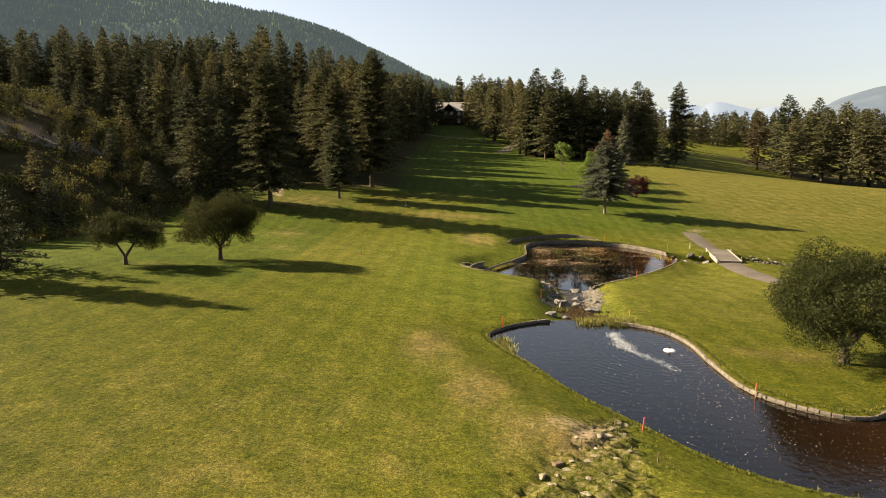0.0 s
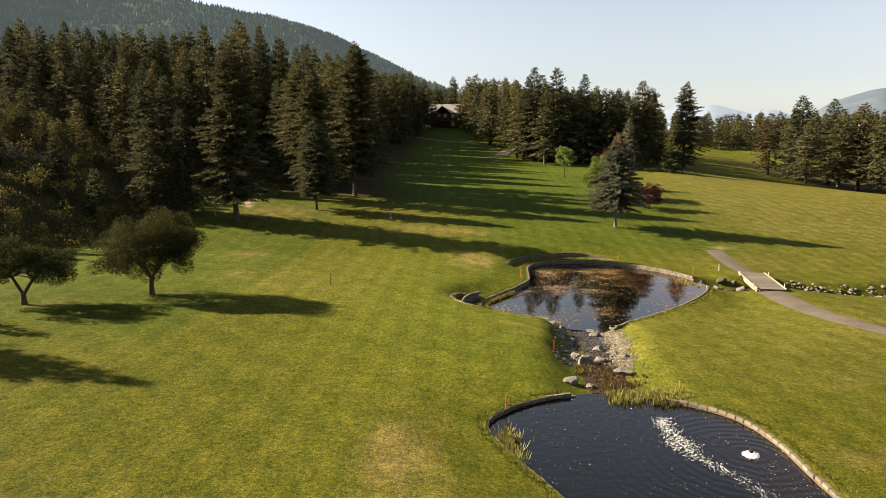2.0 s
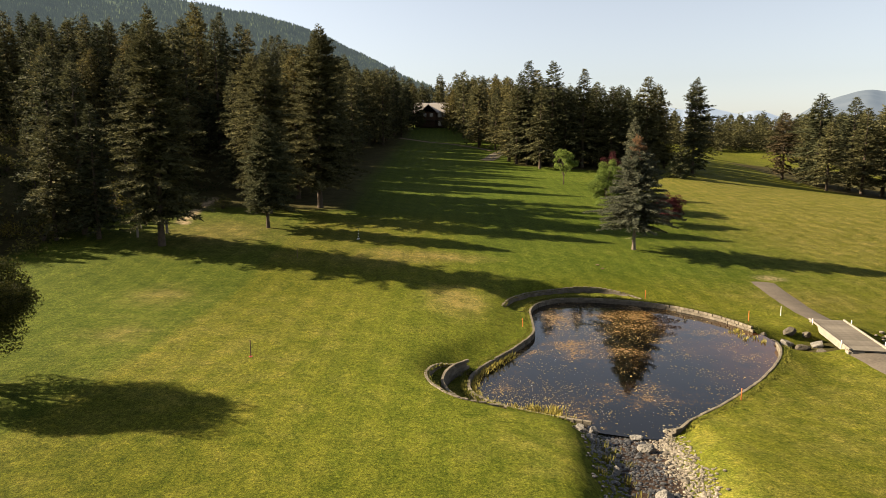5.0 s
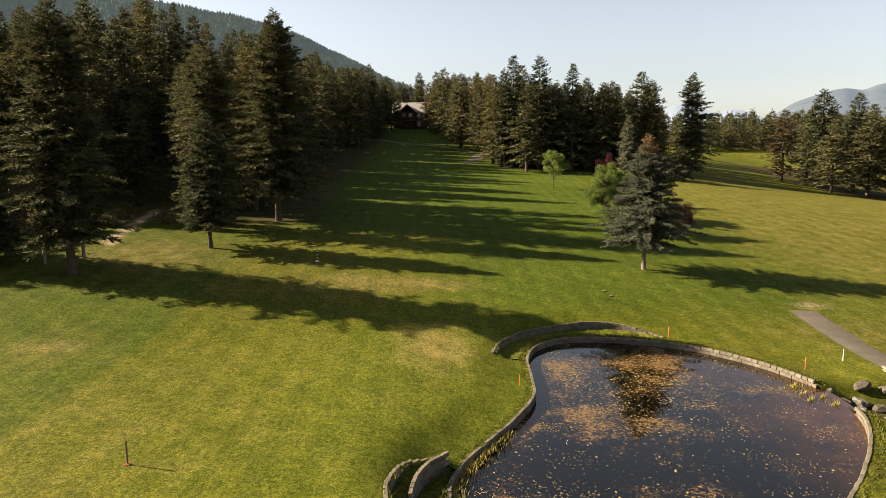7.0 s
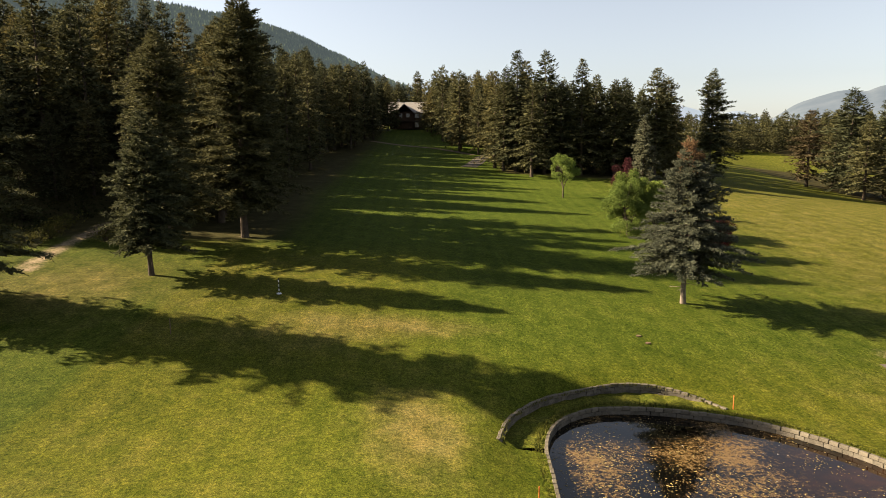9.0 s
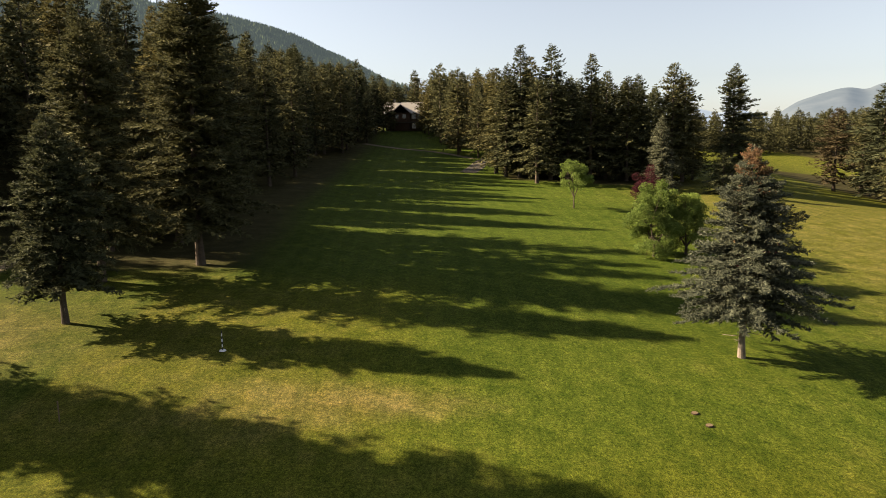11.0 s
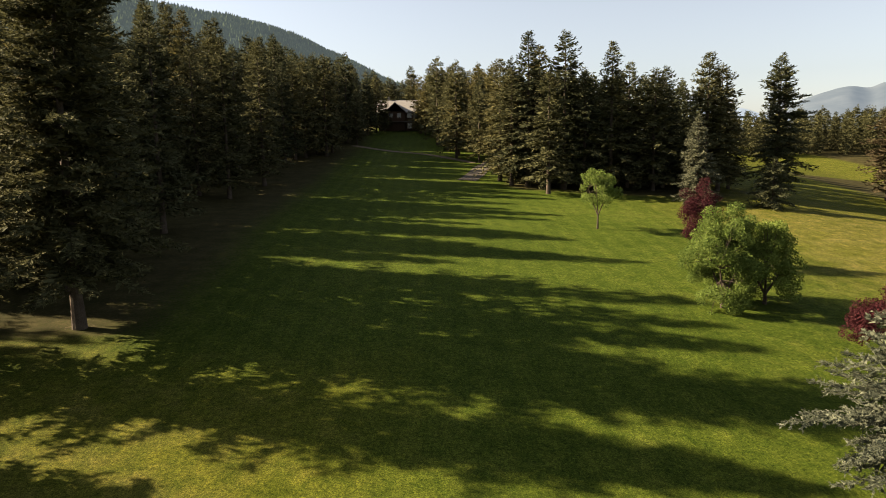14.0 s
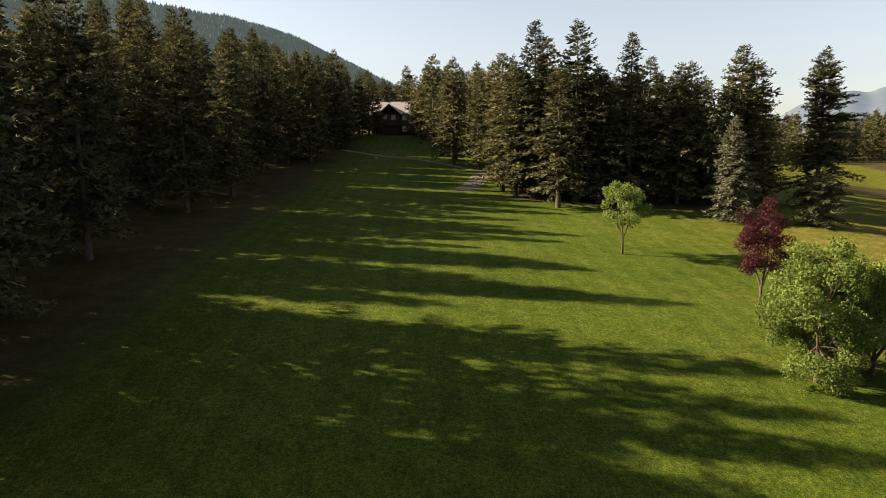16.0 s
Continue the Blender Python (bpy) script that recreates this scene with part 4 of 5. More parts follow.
conifer("spruce", on(-33.1, 47.5), "dark low spruce at the foot of the hill", 6.5, 2.6, 0.3, NEEDLE, 44, step=0.45, per=8, twig=0.5, gap=0.3, blades=5, bl=0.26)

# stock trees, copied through the woods: full ones near the fairway, lighter ones far off
KINDS = ((NEEDLE, 20, 4.3, 0.70, 2.4, "dark green fir tree in a dense wood"), (NEEDLE_OLIVE, 21, 4.7, 0.62, 2.6, "olive-green fir tree in a dense wood"),
         (NEEDLE, 22, 4.0, 0.78, 2.4, "narrow dark fir tree in a dense wood"), (NEEDLE_OLIVE, 18, 4.2, 0.66, 2.8, "sunlit olive fir tree in a dense wood"),
         (NEEDLE, 17, 4.3, 0.75, 1.8, "dark pyramid-shaped fir tree in a wood"), (NEEDLE_RED, 17, 3.8, 0.5, 2.5, "rusty brown dying fir tree among green ones"))
STOCK, STOCK_FAR, STOCK_YOUNG = [], [], []
for i, (mat, h, r, fill, base, lb) in enumerate(KINDS):
    STOCK.append(conifer("fir_tree", (0, -300, 0), lb, h, r, base, mat, 50 + i, step=0.66, per=9, twig=1.0, gap=0.42, blades=2, bl=0.42, wide=0.16, thin=0.26, frond=0.28, fill=fill, ragged=0.45))
    STOCK_FAR.append(conifer("fir_tree", (0, -300, 0), lb, h, r, base, mat, 60 + i, step=0.80, per=8, twig=1.15, gap=0.52, blades=1, bl=0.60, wide=0.18, thin=0.08, frond=0.34, fill=fill, ragged=0.45))
    STOCK_YOUNG.append(conifer("young_fir", (0, -300, 0), lb, h, r, 0.8, mat, 70 + i, step=1.1, per=8, twig=1.5, gap=0.7, blades=1, bl=0.9, wide=0.17, frond=0.34, thin=0.1, fill=0.75, ragged=0.5))


def plant(kind, x, y, h, group, wide=1.0, young=False):
    k = h / KINDS[kind][1]
    m = Matrix.Translation(on(x, y)) @ Matrix.Rotation(rng.uniform(0, 6.28), 4, "Z") @ Matrix.Diagonal((k * wide, k * wide, k, 1))
    ob = copy_thing((STOCK_YOUNG if young else STOCK_FAR if y > 205 or x < -44 else STOCK)[kind], m)
    ob["group"] = group
    return ob


# grove between the two fairways: x, y, height, kind
for x, y, h, k in ((16.9, 187.0, 19.0, 1), (18.2, 182.4, 17.5, 3), (20.6, 181.5, 22.8, 2), (22.4, 174.0, 16.8, 3), (25.6, 179.0, 22.6, 0), (23.0, 186.0, 21.0, 1), (28.5, 178.5, 17.0, 4), (32.4, 178.5, 21.3, 2), (35.8, 181.5, 18.5, 0),
                   (38.8, 178.5, 17.5, 4), (41.5, 182.0, 18.0, 0), (46.2, 177.5, 20.0, 1), (48.8, 179.0, 18.4, 3), (52.0, 182.5, 13.5, 2), (30.4, 184.5, 16.0, 0)):
    plant(k, x, y, h, "firs in the grove", 1.15)
# right-hand grove
for x, y, h, k in ((89.0, 186.0, 21.0, 4), (97.5, 187.0, 21.5, 2), (95.0, 178.0, 19.0, 1), (101.0, 180.0, 21.0, 3), (84.5, 193.0, 16.0, 5), (86.0, 176.0, 15.0, 3), (106.0, 176.0, 20.0, 1), (92.0, 196.0, 17.0, 1),
                   (99.0, 168.0, 19.0, 1), (105.0, 163.0, 18.0, 5), (111.0, 170.0, 21.0, 0), (112.0, 158.0, 19.0, 3), (116.0, 178.0, 20.0, 4), (118.0, 165.0, 20.0, 1), (121.0, 154.0, 20.0, 4), (126.0, 170.0, 21.0, 2)):
    plant(k, x, y, h, "firs on the right-hand side of the far fairway", 1.3)


def scatter(n, x0, x1, y0, y1, gap, ok, have):
    got = []
    for _ in range(n * 14):
        x, y = rng.uniform(x0, x1), rng.uniform(y0, y1)
        if ok(x, y) and all((x - a) ** 2 + (y - b) ** 2 > gap * gap for a, b in have):
            have.append((x, y))
            got.append((x, y))
            if len(got) >= n:
                break
    return got


taken = [(-25.5, 91.8), (-14.9, 117.4), (-24.5, 122.0), (-17.5, 101.0), (-19.9, 110.8)] + [tuple(p) for p in TRACK] + [tuple(p) for p in HILL_ROAD] + [(-71, 116), (-68, 113), (-75, 119), (-79, 122), (-74, 114)]
# the edge of the left forest, tall
TREE_EDGE = lambda y: np.interp(y, (100, 116, 124, 132, 150, 194, 245, 300), (-38, -34, -21, -19, -21, -17.5, -14.5, -15))
clear = lambda x, y: abs(x - np.interp(y, (104, 114, 126, 140), (-28, -29.6, -31.5, -36))) > 2.6 + (y > 145) * -9
for x, y in scatter(90, -60, -13, 104, 300, 4.5, lambda x, y: -26 < x - TREE_EDGE(y) < 0 and clear(x, y) and shady(x, y), taken):
    plant(int(rng.choice([0, 1, 2, 3, 4, 5], p=[.26, .27, .2, .11, .155, .005])), x, y, rng.uniform(17, 22.5), "firs of the hillside forest", 0.92)
for x, y, h, k in ((-32.5, 93.5, 13.0, 0), (-35.0, 95.6, 17.0, 2), (-38.5, 97.0, 17.5, 0), (-36.5, 93.0, 12.0, 1), (-19.5, 125.2, 21.0, 1)):
    plant(k, x, y, h, "firs of the hillside forest", 1.05)
# a second belt behind the edge keeps the wood dark
for x, y in scatter(46, -82, -36, 118, 262, 4.6, lambda x, y: -50 < x - TREE_EDGE(y) < -24 and clear(x, y), taken):
    plant(int(rng.choice([0, 1, 2, 4])), x, y, rng.uniform(12, 15), "firs of the hillside forest", 1.0)
# the hillside behind, before the lawn
for x, y in scatter(115, -130, -36, 85, 175, 4.2, lambda x, y: x < edge_x(y) - 5 and x > -128 and shady(x, y), taken):
    plant(int(rng.choice([0, 1, 2, 3, 4])), x, y, rng.uniform(9.5, 13.5), "firs of the hillside forest")
for x, y, h in ((3.2, 286, 17), (-10.5, 288, 17), (6.0, 293, 18), (-12.5, 280, 16), (4.5, 279, 15), (9.5, 262, 19), (-8.2, 291, 12), (-13.6, 262, 14), (-12.6, 249, 13)):
    plant(int(rng.choice([0, 1, 2])), x, y, h, "firs round the lodge")
    taken.append((x, y))
# round the lodge and behind the grove
for x, y in scatter(48, -20, 30, 208, 345, 4.2, lambda x, y: (x > 7.5 if y < 270 else x > 3.0) or y > 318, taken):
    plant(int(rng.choice([0, 1, 2, 3])), x, y, rng.uniform(15, 22), "firs round the lodge")


def far_woods(name, spots, seed, label, h0, h1, mat, fine=1.0):
    g = np.random.default_rng(seed)
    base, _ = conifer_crown(seed, 18, 3.6, 1.5, step=1.45 * fine, per=6, twig=1.8 * fine, gap=1.0 * fine, blades=1, bl=1.2 * fine, wide=0.2, thin=0.08, frond=0.34, fill=0.6, ragged=0.45)
    out = []
    for x, y in spots:
        k = g.uniform(h0, h1) / 18
        a = g.uniform(0, 6.28)
        R = np.array([[math.cos(a), -math.sin(a), 0], [math.sin(a), math.cos(a), 0], [0, 0, 1]]) * k
        out.append(base @ R.T + np.array([x, y, height(x, y) - 0.2]))
    return tagged(new(name, quads_mesh(name, np.concatenate(out), mat)), label, "woods", kind="stuff")


far_woods("far_woods", scatter(190, -230, -52, 90, 330, 6.5, lambda x, y: x < edge_x(y) - 48 and y + SUNWARD * x > 117.5, taken), 61, "dense dark fir forest covering the hillside", 14, 20, NEEDLE)
far_woods("far_woods", scatter(56, 19, 66, 182, 250, 4.4, lambda x, y: x < 52 + 0.2 * (y - 184), taken), 64, "dense dark firs in the middle of the grove", 13, 18, NEEDLE, 0.7)
far_woods("far_woods", scatter(95, 84, 190, 288, 330, 4.0, lambda x, y: True, taken), 65, "line of firs at the end of the far fairway", 10, 15, NEEDLE, 0.75)
far_woods("far_woods", scatter(60, 120, 260, 140, 340, 8.0, lambda x, y: x > 132 or y > 326, taken), 62, "fir woods beyond the far fairway", 11, 16, NEEDLE)
far_woods("far_woods", scatter(90, 60, 340, 334, 430, 7.0, lambda x, y: True, taken), 66, "dark fir woods on the far side of the valley", 10, 14, NEEDLE)
far_woods("far_woods", scatter(60, -60, 80, 345, 420, 7.0, lambda x, y: True, taken), 63, "fir woods behind the lodge", 14, 20, NEEDLE)

# younger firs on the slope, low enough to leave the lawn in the sun
for x, y in scatter(125, -140, -38, 40, 150, 4.0, lambda x, y: x < edge_x(y) - 3 and not shady(x, y), taken):
    room = SUN_SLOPE * (edge_x(y) - x + 9) - (height(x, y) - height(edge_x(y), y))
    h = min(room, 8.5 if edge_x(y) - x < 75 else 14.0) * rng.uniform(0.75, 1.0)
    if h > 3.0:
        plant(int(rng.choice([0, 1, 2, 3, 4])), x, y, h, "young firs on the hillside", 1.25 if h < 8 else 1.0, young=True)

# shrubs and saplings on the open hillside
for i, (x, y) in enumerate(scatter(150, -95, -36, 44, 116, 2.0, lambda x, y: x < edge_x(y) - 0.5 and x > edge_x(y) - 36, taken)):
    k = i % 6
    shrub("shrub", on(x, y), "yellowing shrub on the hillside" if k == 1 else "bushy green shrub on the hillside", rng.uniform(1.2, 4.6), rng.uniform(2.0, 4.0), LEAF_GOLD if k == 1 else LEAF_SHRUB, 200 + i, size=0.12, per=80)


def brush(spots, seed, mat, label):
    """Low tangled bushes covering the ground, past counting."""
    g = np.random.default_rng(seed)
    x, y = np.array(spots).T
    cen = np.column_stack([x, y, land(x, y) + g.uniform(0.1, 0.5, len(x))])
    q = leaf_cloud(seed, cen, g.uniform(0.5, 1.5, len(cen)), 34, 0.17, 0.7)
    tagged(new("undergrowth", quads_mesh("undergrowth", q, mat)), label, "bushes", kind="stuff")


g = np.random.default_rng(401)
sx, sy = g.uniform(-105, -34, 5200), g.uniform(44, 135, 5200)
open_slope = (sx > edge_x(sy) - 62) & (sx < edge_x(sy) + 0.5) & (np.hypot(sx + 62, sy - 97) > 6) & (dist_to(TRACK, sx, sy, False) > 2.2)
slope = list(zip(sx[open_slope].tolist(), sy[open_slope].tolist()))
pick = np.array([noise.noise(Vector((x * 0.11, y * 0.11, 3.3))) for x, y in slope])
brush([s for s, k in zip(slope, pick) if -0.18 < k < 0.25][:800], 402, LEAF_SHRUB, "tangled green undergrowth covering the hillside")
brush([s for s, k in zip(slope, pick) if k >= 0.30][:260], 403, LEAF_GOLD, "yellowing weeds in clearings on the hillside")
brush([s for s, k in zip(slope, pick) if k <= -0.18][:700], 404, LEAF_APPLE, "dark low bushes between young firs")
for i, (x, y) in enumerate(((-31.4, 110.5), (-32.2, 114.0), (-33.4, 117.5), (-34.6, 121.0), (-30.8, 107.0), (-33.5, 112.0), (-26.6, 113.0), (-22.5, 127.0))):
    shrub("shrub", on(x, y), "dusty yellow-green weeds beside the gravel track", 1.6, 2.8, LEAF_SHRUB, 300 + i, size=0.08, per=160)
for t in STOCK + STOCK_FAR + STOCK_YOUNG:
    for o in (*t.children_recursive, t):
        bpy.data.objects.remove(o)


# ---- retaining walls ----
def block_mesh(l, d, h):
    bm = box_bm(l, d, h, bevel=0.018)
    me = bpy.data.meshes.new("block")
    bm.to_mesh(me)
    bm.free()
    me.materials.append(BLOCK)
    return me


def retaining_wall(line, closed, top, rows, label, cap_parts=True, step=0.42, depth=0.17, course=0.2, skip=None):
    """Courses of blocks; the top course is single blocks."""
    w = thing("retaining_wall", (0, 0, 0), label, "wall", kind="structure")
    x, y, a, s = even(line, step, closed)
    me = block_mesh(s * 0.955, depth, course * 0.94)
    bm = bmesh.new()
    n = len(x)
    for i in range(n):
        if skip and skip(x[i], y[i]):
            continue
        t = top(x[i], y[i])
        for r in range(rows):
            jit = rng.normal(0, 0.008, 3)
            if r == 0 and cap_parts:
                ob = new("block", me)
                ob.parent = w
                ob.matrix_world = Matrix.Translation((x[i] + jit[0], y[i] + jit[1], t - course / 2 + jit[2])) @ Matrix.Rotation(a[i] + rng.normal(0, 0.02), 4, "Z")
            else:
                j = 0.5 if r % 2 else 0.0
                k = (i + 1) % n if closed else min(i + 1, n - 1)
                px, py = x[i] * (1 - j) + x[k] * j, y[i] * (1 - j) + y[k] * j
                m = Matrix.Translation((px + jit[0], py + jit[1], t - course * (r + 0.5))) @ Matrix.Rotation(a[i], 4, "Z") @ Matrix.Diagonal((s * 0.955, depth, course * 0.94, 1))
                bmesh.ops.create_cube(bm, size=1.0, matrix=m)
    if len(bm.verts):
        tagged(part("courses", bm, BLOCK_J, w), kind="stuff")
    else:
        bm.free()
    return w


open_up = lambda x, y: (8.9 < x < 12.6 and y < 59.5) or (x > 22.8 and 70.6 < y < 74.4)
open_low = lambda x, y: (6.8 < x < 10.8 and y > 38) or (x < 12.8 and y < 33.2 and x < 13) and not (x < 3.2) and y < 30
retaining_wall(UP_POND, True, lambda x, y: UP_Z + 0.03, 4, "curved grey concrete block wall round the algae-covered pond", skip=open_up)
retaining_wall(TERRACE, False, lambda x, y: min(height(x, y) + 0.05, -0.72 - 0.10 * max(0, x - 14.5)), 6, "curved stepped block wall above the pond terrace", course=0.19)
retaining_wall(COVE, False, lambda x, y: height(x, y) + 0.06, 5, "curved block wall of the sunken cove", course=0.19)
retaining_wall(COVE_MID, False, lambda x, y: -1.05, 5, "curved inner block wall of the sunken cove", course=0.19)
retaining_wall(LOW_POND, True, lambda x, y: LOW_Z + 0.01, 3, "low pale block edging round the fountain pond", skip=open_low, course=0.16)


# ---- rocks ----
def rock(at, size, seed, name="rock", label="pale weathered boulder in the stream bed", mat=None):
    bm = bmesh.new()
    bmesh.ops.create_icosphere(bm, subdivisions=3, radius=0.5)
    g = np.random.default_rng(seed)
    planes = [(Vector(g.normal(size=3)).normalized(), g.uniform(0.24, 0.42)) for _ in range(15)]
    for v in bm.verts:
        for nrm, dd in planes:
            k = v.co.dot(nrm) - dd
            if k > 0:
                v.co -= nrm * k * 0.98
        v.co += v.co.normalized() * (0.05 * noise.noise(v.co * 4 + Vector((seed, 0, 0))) + 0.03 * noise.noise(v.co * 11 + Vector((0, seed, 0))))
        v.co = Vector((v.co.x * size[0], v.co.y * size[1], v.co.z * size[2])) * 1.25
    ob = part(name, bm, mat or ROCK, None, label)
    ob.matrix_world = pose(*at, 0, 0, seed * 47 % 360)
    return tagged(ob, label, "rock", "boulders along the stream")


for i, (x, y, s, sz) in enumerate(((10.1, 44.5, 1.05, 0.6), (8.5, 46.6, 0.95, 0.8), (8.3, 47.6, 0.85, 0.7), (10.85, 55.4, 0.75, 0.55), (9.6, 47.4, 0.7, 0.45), (7.1, 42.2, 0.9, 0.4), (7.9, 42.0, 0.6, 0.35), (10.0, 50.4, 0.7, 0.4),
                                   (10.9, 57.0, 0.6, 0.35), (9.0, 57.3, 0.6, 0.5), (8.2, 56.4, 0.55, 0.4), (10.8, 49.2, 0.6, 0.4), (11.0, 47.6, 0.55, 0.35), (8.9, 52.6, 0.5, 0.4))):
    rock((x, y, height(x, y) + sz * 0.25), (s, s * 0.8, sz), i)
for i, (x, y, s, sz) in enumerate(((25.2, 73.2, 1.0, 0.7), (26.2, 73.6, 1.2, 0.9), (27.0, 72.9, 1.1, 0.8), (26.3, 71.6, 0.9, 0.6), (27.9, 74.2, 1.0, 0.7), (32.5, 73.6, 1.0, 0.6), (33.5, 72.9, 0.9, 0.6), (25.3, 71.0, 0.9, 0.4), (49.0, 77.6, 1.6, 1.0), (51, 78.4, 1.4, 0.8), (26.8, 74.4, 1.1, 0.8), (25.6, 72.3, 0.8, 0.6), (27.6, 71.6, 1.2, 0.8), (28.1, 73.1, 1.0, 0.8), (24.8, 74.0, 0.7, 0.5), (31.8, 72.2, 1.1, 0.7), (32.2, 74.3, 0.9, 0.6), (34.6, 73.6, 0.8, 0.6), (36.0, 72.9, 0.9, 0.5), (38.2, 73.4, 0.8, 0.5))):
    rock((x, y, height(x, y) + sz * 0.2), (s * 0.8, s * 0.58, sz * 0.75), 40 + i, label="pale weathered boulder in the creek beside the bridge" if i % 2 else "dark weathered boulder in the creek beside the bridge", mat=ROCK if i % 2 else DARK_ROCK)


g = np.random.default_rng(77)
for i in range(46):
    y = g.uniform(15.5, 24.2)
    x = 7.4 - 0.36 * (24.6 - y) + g.normal(0, 0.5) * (0.45 + 0.22 * (24.6 - y))
    w = g.uniform(0.14, 0.40)
    ob = rock((x, y, height(x, y) - 0.005), (w, w * g.uniform(0.5, 0.9), 0.055), 120 + i, label="pale flat stone half sunk in rough turf", mat=COBBLE_PALE)
    ob["group"] = "stones of the washed-out strip"


def cobble_bed(name, line, half, n, size, mat, label, seed, x0=-1.0, x1=1.0, lift=0.02):
    g = np.random.default_rng(seed)
    base = bmesh.new()
    bmesh.ops.create_icosphere(base, subdivisions=1, radius=0.5)
    bv = np.array([v.co for v in base.verts])
    bf = np.array([[v.index for v in f.verts] for f in base.faces])
    base.free()
    t = np.gradient(line, axis=0)
    nn = np.column_stack([-t[:, 1], t[:, 0]])
    nn /= np.linalg.norm(nn, axis=1)[:, None]
    i = g.integers(0, len(line), n)
    p = line[i] + nn[i] * (g.uniform(x0, x1, n) * half)[:, None] + g.normal(0, 0.25, (n, 2))
    z = land(p[:, 0], p[:, 1])
    V, F = [], []
    for k in range(n):
        s = size * g.lognormal(0, 0.35)
        q = bv * (1 + g.normal(0, 0.12, bv.shape)) * s * np.array([g.uniform(.8, 1.3), g.uniform(.8, 1.3), g.uniform(.5, .8)])
        F.append(bf + len(V) * len(bv))
        V.append(q + [p[k, 0], p[k, 1], z[k] + lift + s * 0.12])
    me = mesh_from(name, np.concatenate(V), np.concatenate(F), mat)
    return tagged(new(name, me), label, "stones", kind="stuff")


UPPER_STREAM = spline([(9.2, 46), (10.2, 51.5), (10.6, 55), (10.8, 58.0)], 10)
cobble_bed("cobbles", UPPER_STREAM, 1.8, 2300, 0.095, COBBLE, "pale dry cobbles beside the stream", 71, -1.0, -0.45)
cobble_bed("cobbles", UPPER_STREAM, 1.9, 2000, 0.11, WET_COBBLE, "dark wet cobbles in the stream bed", 72, -0.3, 1.2)
cobble_bed("cobbles", spline([(33, 72.6), (36, 72.2), (42, 73.5), (50, 77), (70, 82)], 10), 1.0, 700, 0.27, COBBLE, "grey stones lining the creek", 73, -0.6, 2.0)
strip("stream_bed", spline([(8.8, 40.2), (9.0, 43), (9.3, 47), (10.2, 51.5), (10.6, 55), (10.8, 58.4)], 8), 2.7, MUD, "wet brown mud of the stream bed", "stream bed", lift=0.03)


# ---- bridge ----
def bridge():
    a, b = Vector((28.85, 68.5, -1.62)), Vector((30.3, 76.0, -1.62))
    d = (b - a)
    turn = math.degrees(math.atan2(d.y, d.x))
    t = thing("bridge", tuple((a + b) / 2), "low pale concrete cart bridge with plank deck over the creek", "bridge", turn=turn)
    L = d.length
    n = 30
    plank = box_bm(L / n * 0.94, 2.2, 0.09, bevel=0.01)
    me = bpy.data.meshes.new("plank")
    plank.to_mesh(me)
    plank.free()
    me.materials.append(PLANK)
    for i in range(n):
        o = new("plank", me)
        o.parent = t
        o.location = ((i + 0.5) * L / n - L / 2, 0, 0.0)
    for s in (-1, 1):
        part("kerb", box_bm(L, 0.14, 0.12, (0, s * 1.17, 0.07), 0.025), CONCRETE, t)
        part("girder", box_bm(L, 0.25, 0.45, (0, s * 0.9, -0.3), 0.02), CONCRETE, t)
        for e in (-1, 1):
            part("abutment", box_bm(0.5, 1.0, 1.2, (e * (L / 2 - 0.3), s * 0.75, -0.66), 0.04), CONCRETE, t)
            part("marker_post", box_bm(0.06, 0.06, 0.5, (e * L * 0.36, s * 1.29, 0.10), 0.015), WHITE, t, "white painted post")


bridge()


# ---- stakes and markers ----
def stake(at, h, mat, label, w=0.042, lean=0.0, name="stake"):
    t = thing(name, at, label, "stake")
    bm = box_bm(w, w, h + 0.2, (0, 0, h / 2 - 0.1), 0.008)
    for v in bm.verts:
        if v.co.z > h * 0.9:
            v.co.x += lean * h
            v.co.x *= 0.85
    part("post", bm, mat, t)
    part("tip", box_bm(w * 1.04, w * 1.04, h * 0.10, (lean * h, 0, h * 1.0), 0.006), mat, t)
    return t


for x, y, h, m, lb, ln in ((3.6, 37.9, 0.62, ORANGE, "orange hazard stake on the pond bank", 0.0), (13.95, 27.6, 0.45, ORANGE, "orange hazard stake on the pond bank", 0.0), (8.0, 23.5, 0.5, RED, "leaning pink-red hazard stake at the water's edge", 0.14),
                           (11.6, 40.2, 0.55, ORANGE, "orange hazard stake on the pond bank", 0.0), (5.2, 20.5, 0.36, OLDWOOD, "weathered wooden stake in dry grass", 0.0), (7.5, 19.8, 0.34, OLDWOOD, "weathered wooden stake in dry grass", 0.05),
                           (7.0, 23.6, 0.25, OLDWOOD, "short dark stake at the pond bank", 0.0), (24.9, 76.8, 0.75, ORANGE, "orange hazard stake on the pond bank", 0.0), (7.6, 74.4, 0.6, ORANGE, "orange hazard stake on the pond bank", 0.0),
                           (7.0, 47.6, 0.7, RED, "red hazard stake beside the stream", 0.0), (18.9, 82.9, 0.7, ORANGE, "orange hazard stake on the pond bank", 0.0), (27.9, 78.0, 0.7, WHITE, "white post by the cart path", 0.0), (17.3, 60.6, 0.6, ORANGE, "orange hazard stake on the pond bank", 0.0)):
    stake(on(x, y), h, m, lb, lean=ln)
t = stake(on(-8.5, 62.6), 0.9, OLDWOOD, "thin dark stake with a red foot on the lawn", 0.05)
part("foot", box_bm(0.18, 0.14, 0.05, (0, 0, 0.02), 0.015), RED, t, "red painted foot plate")
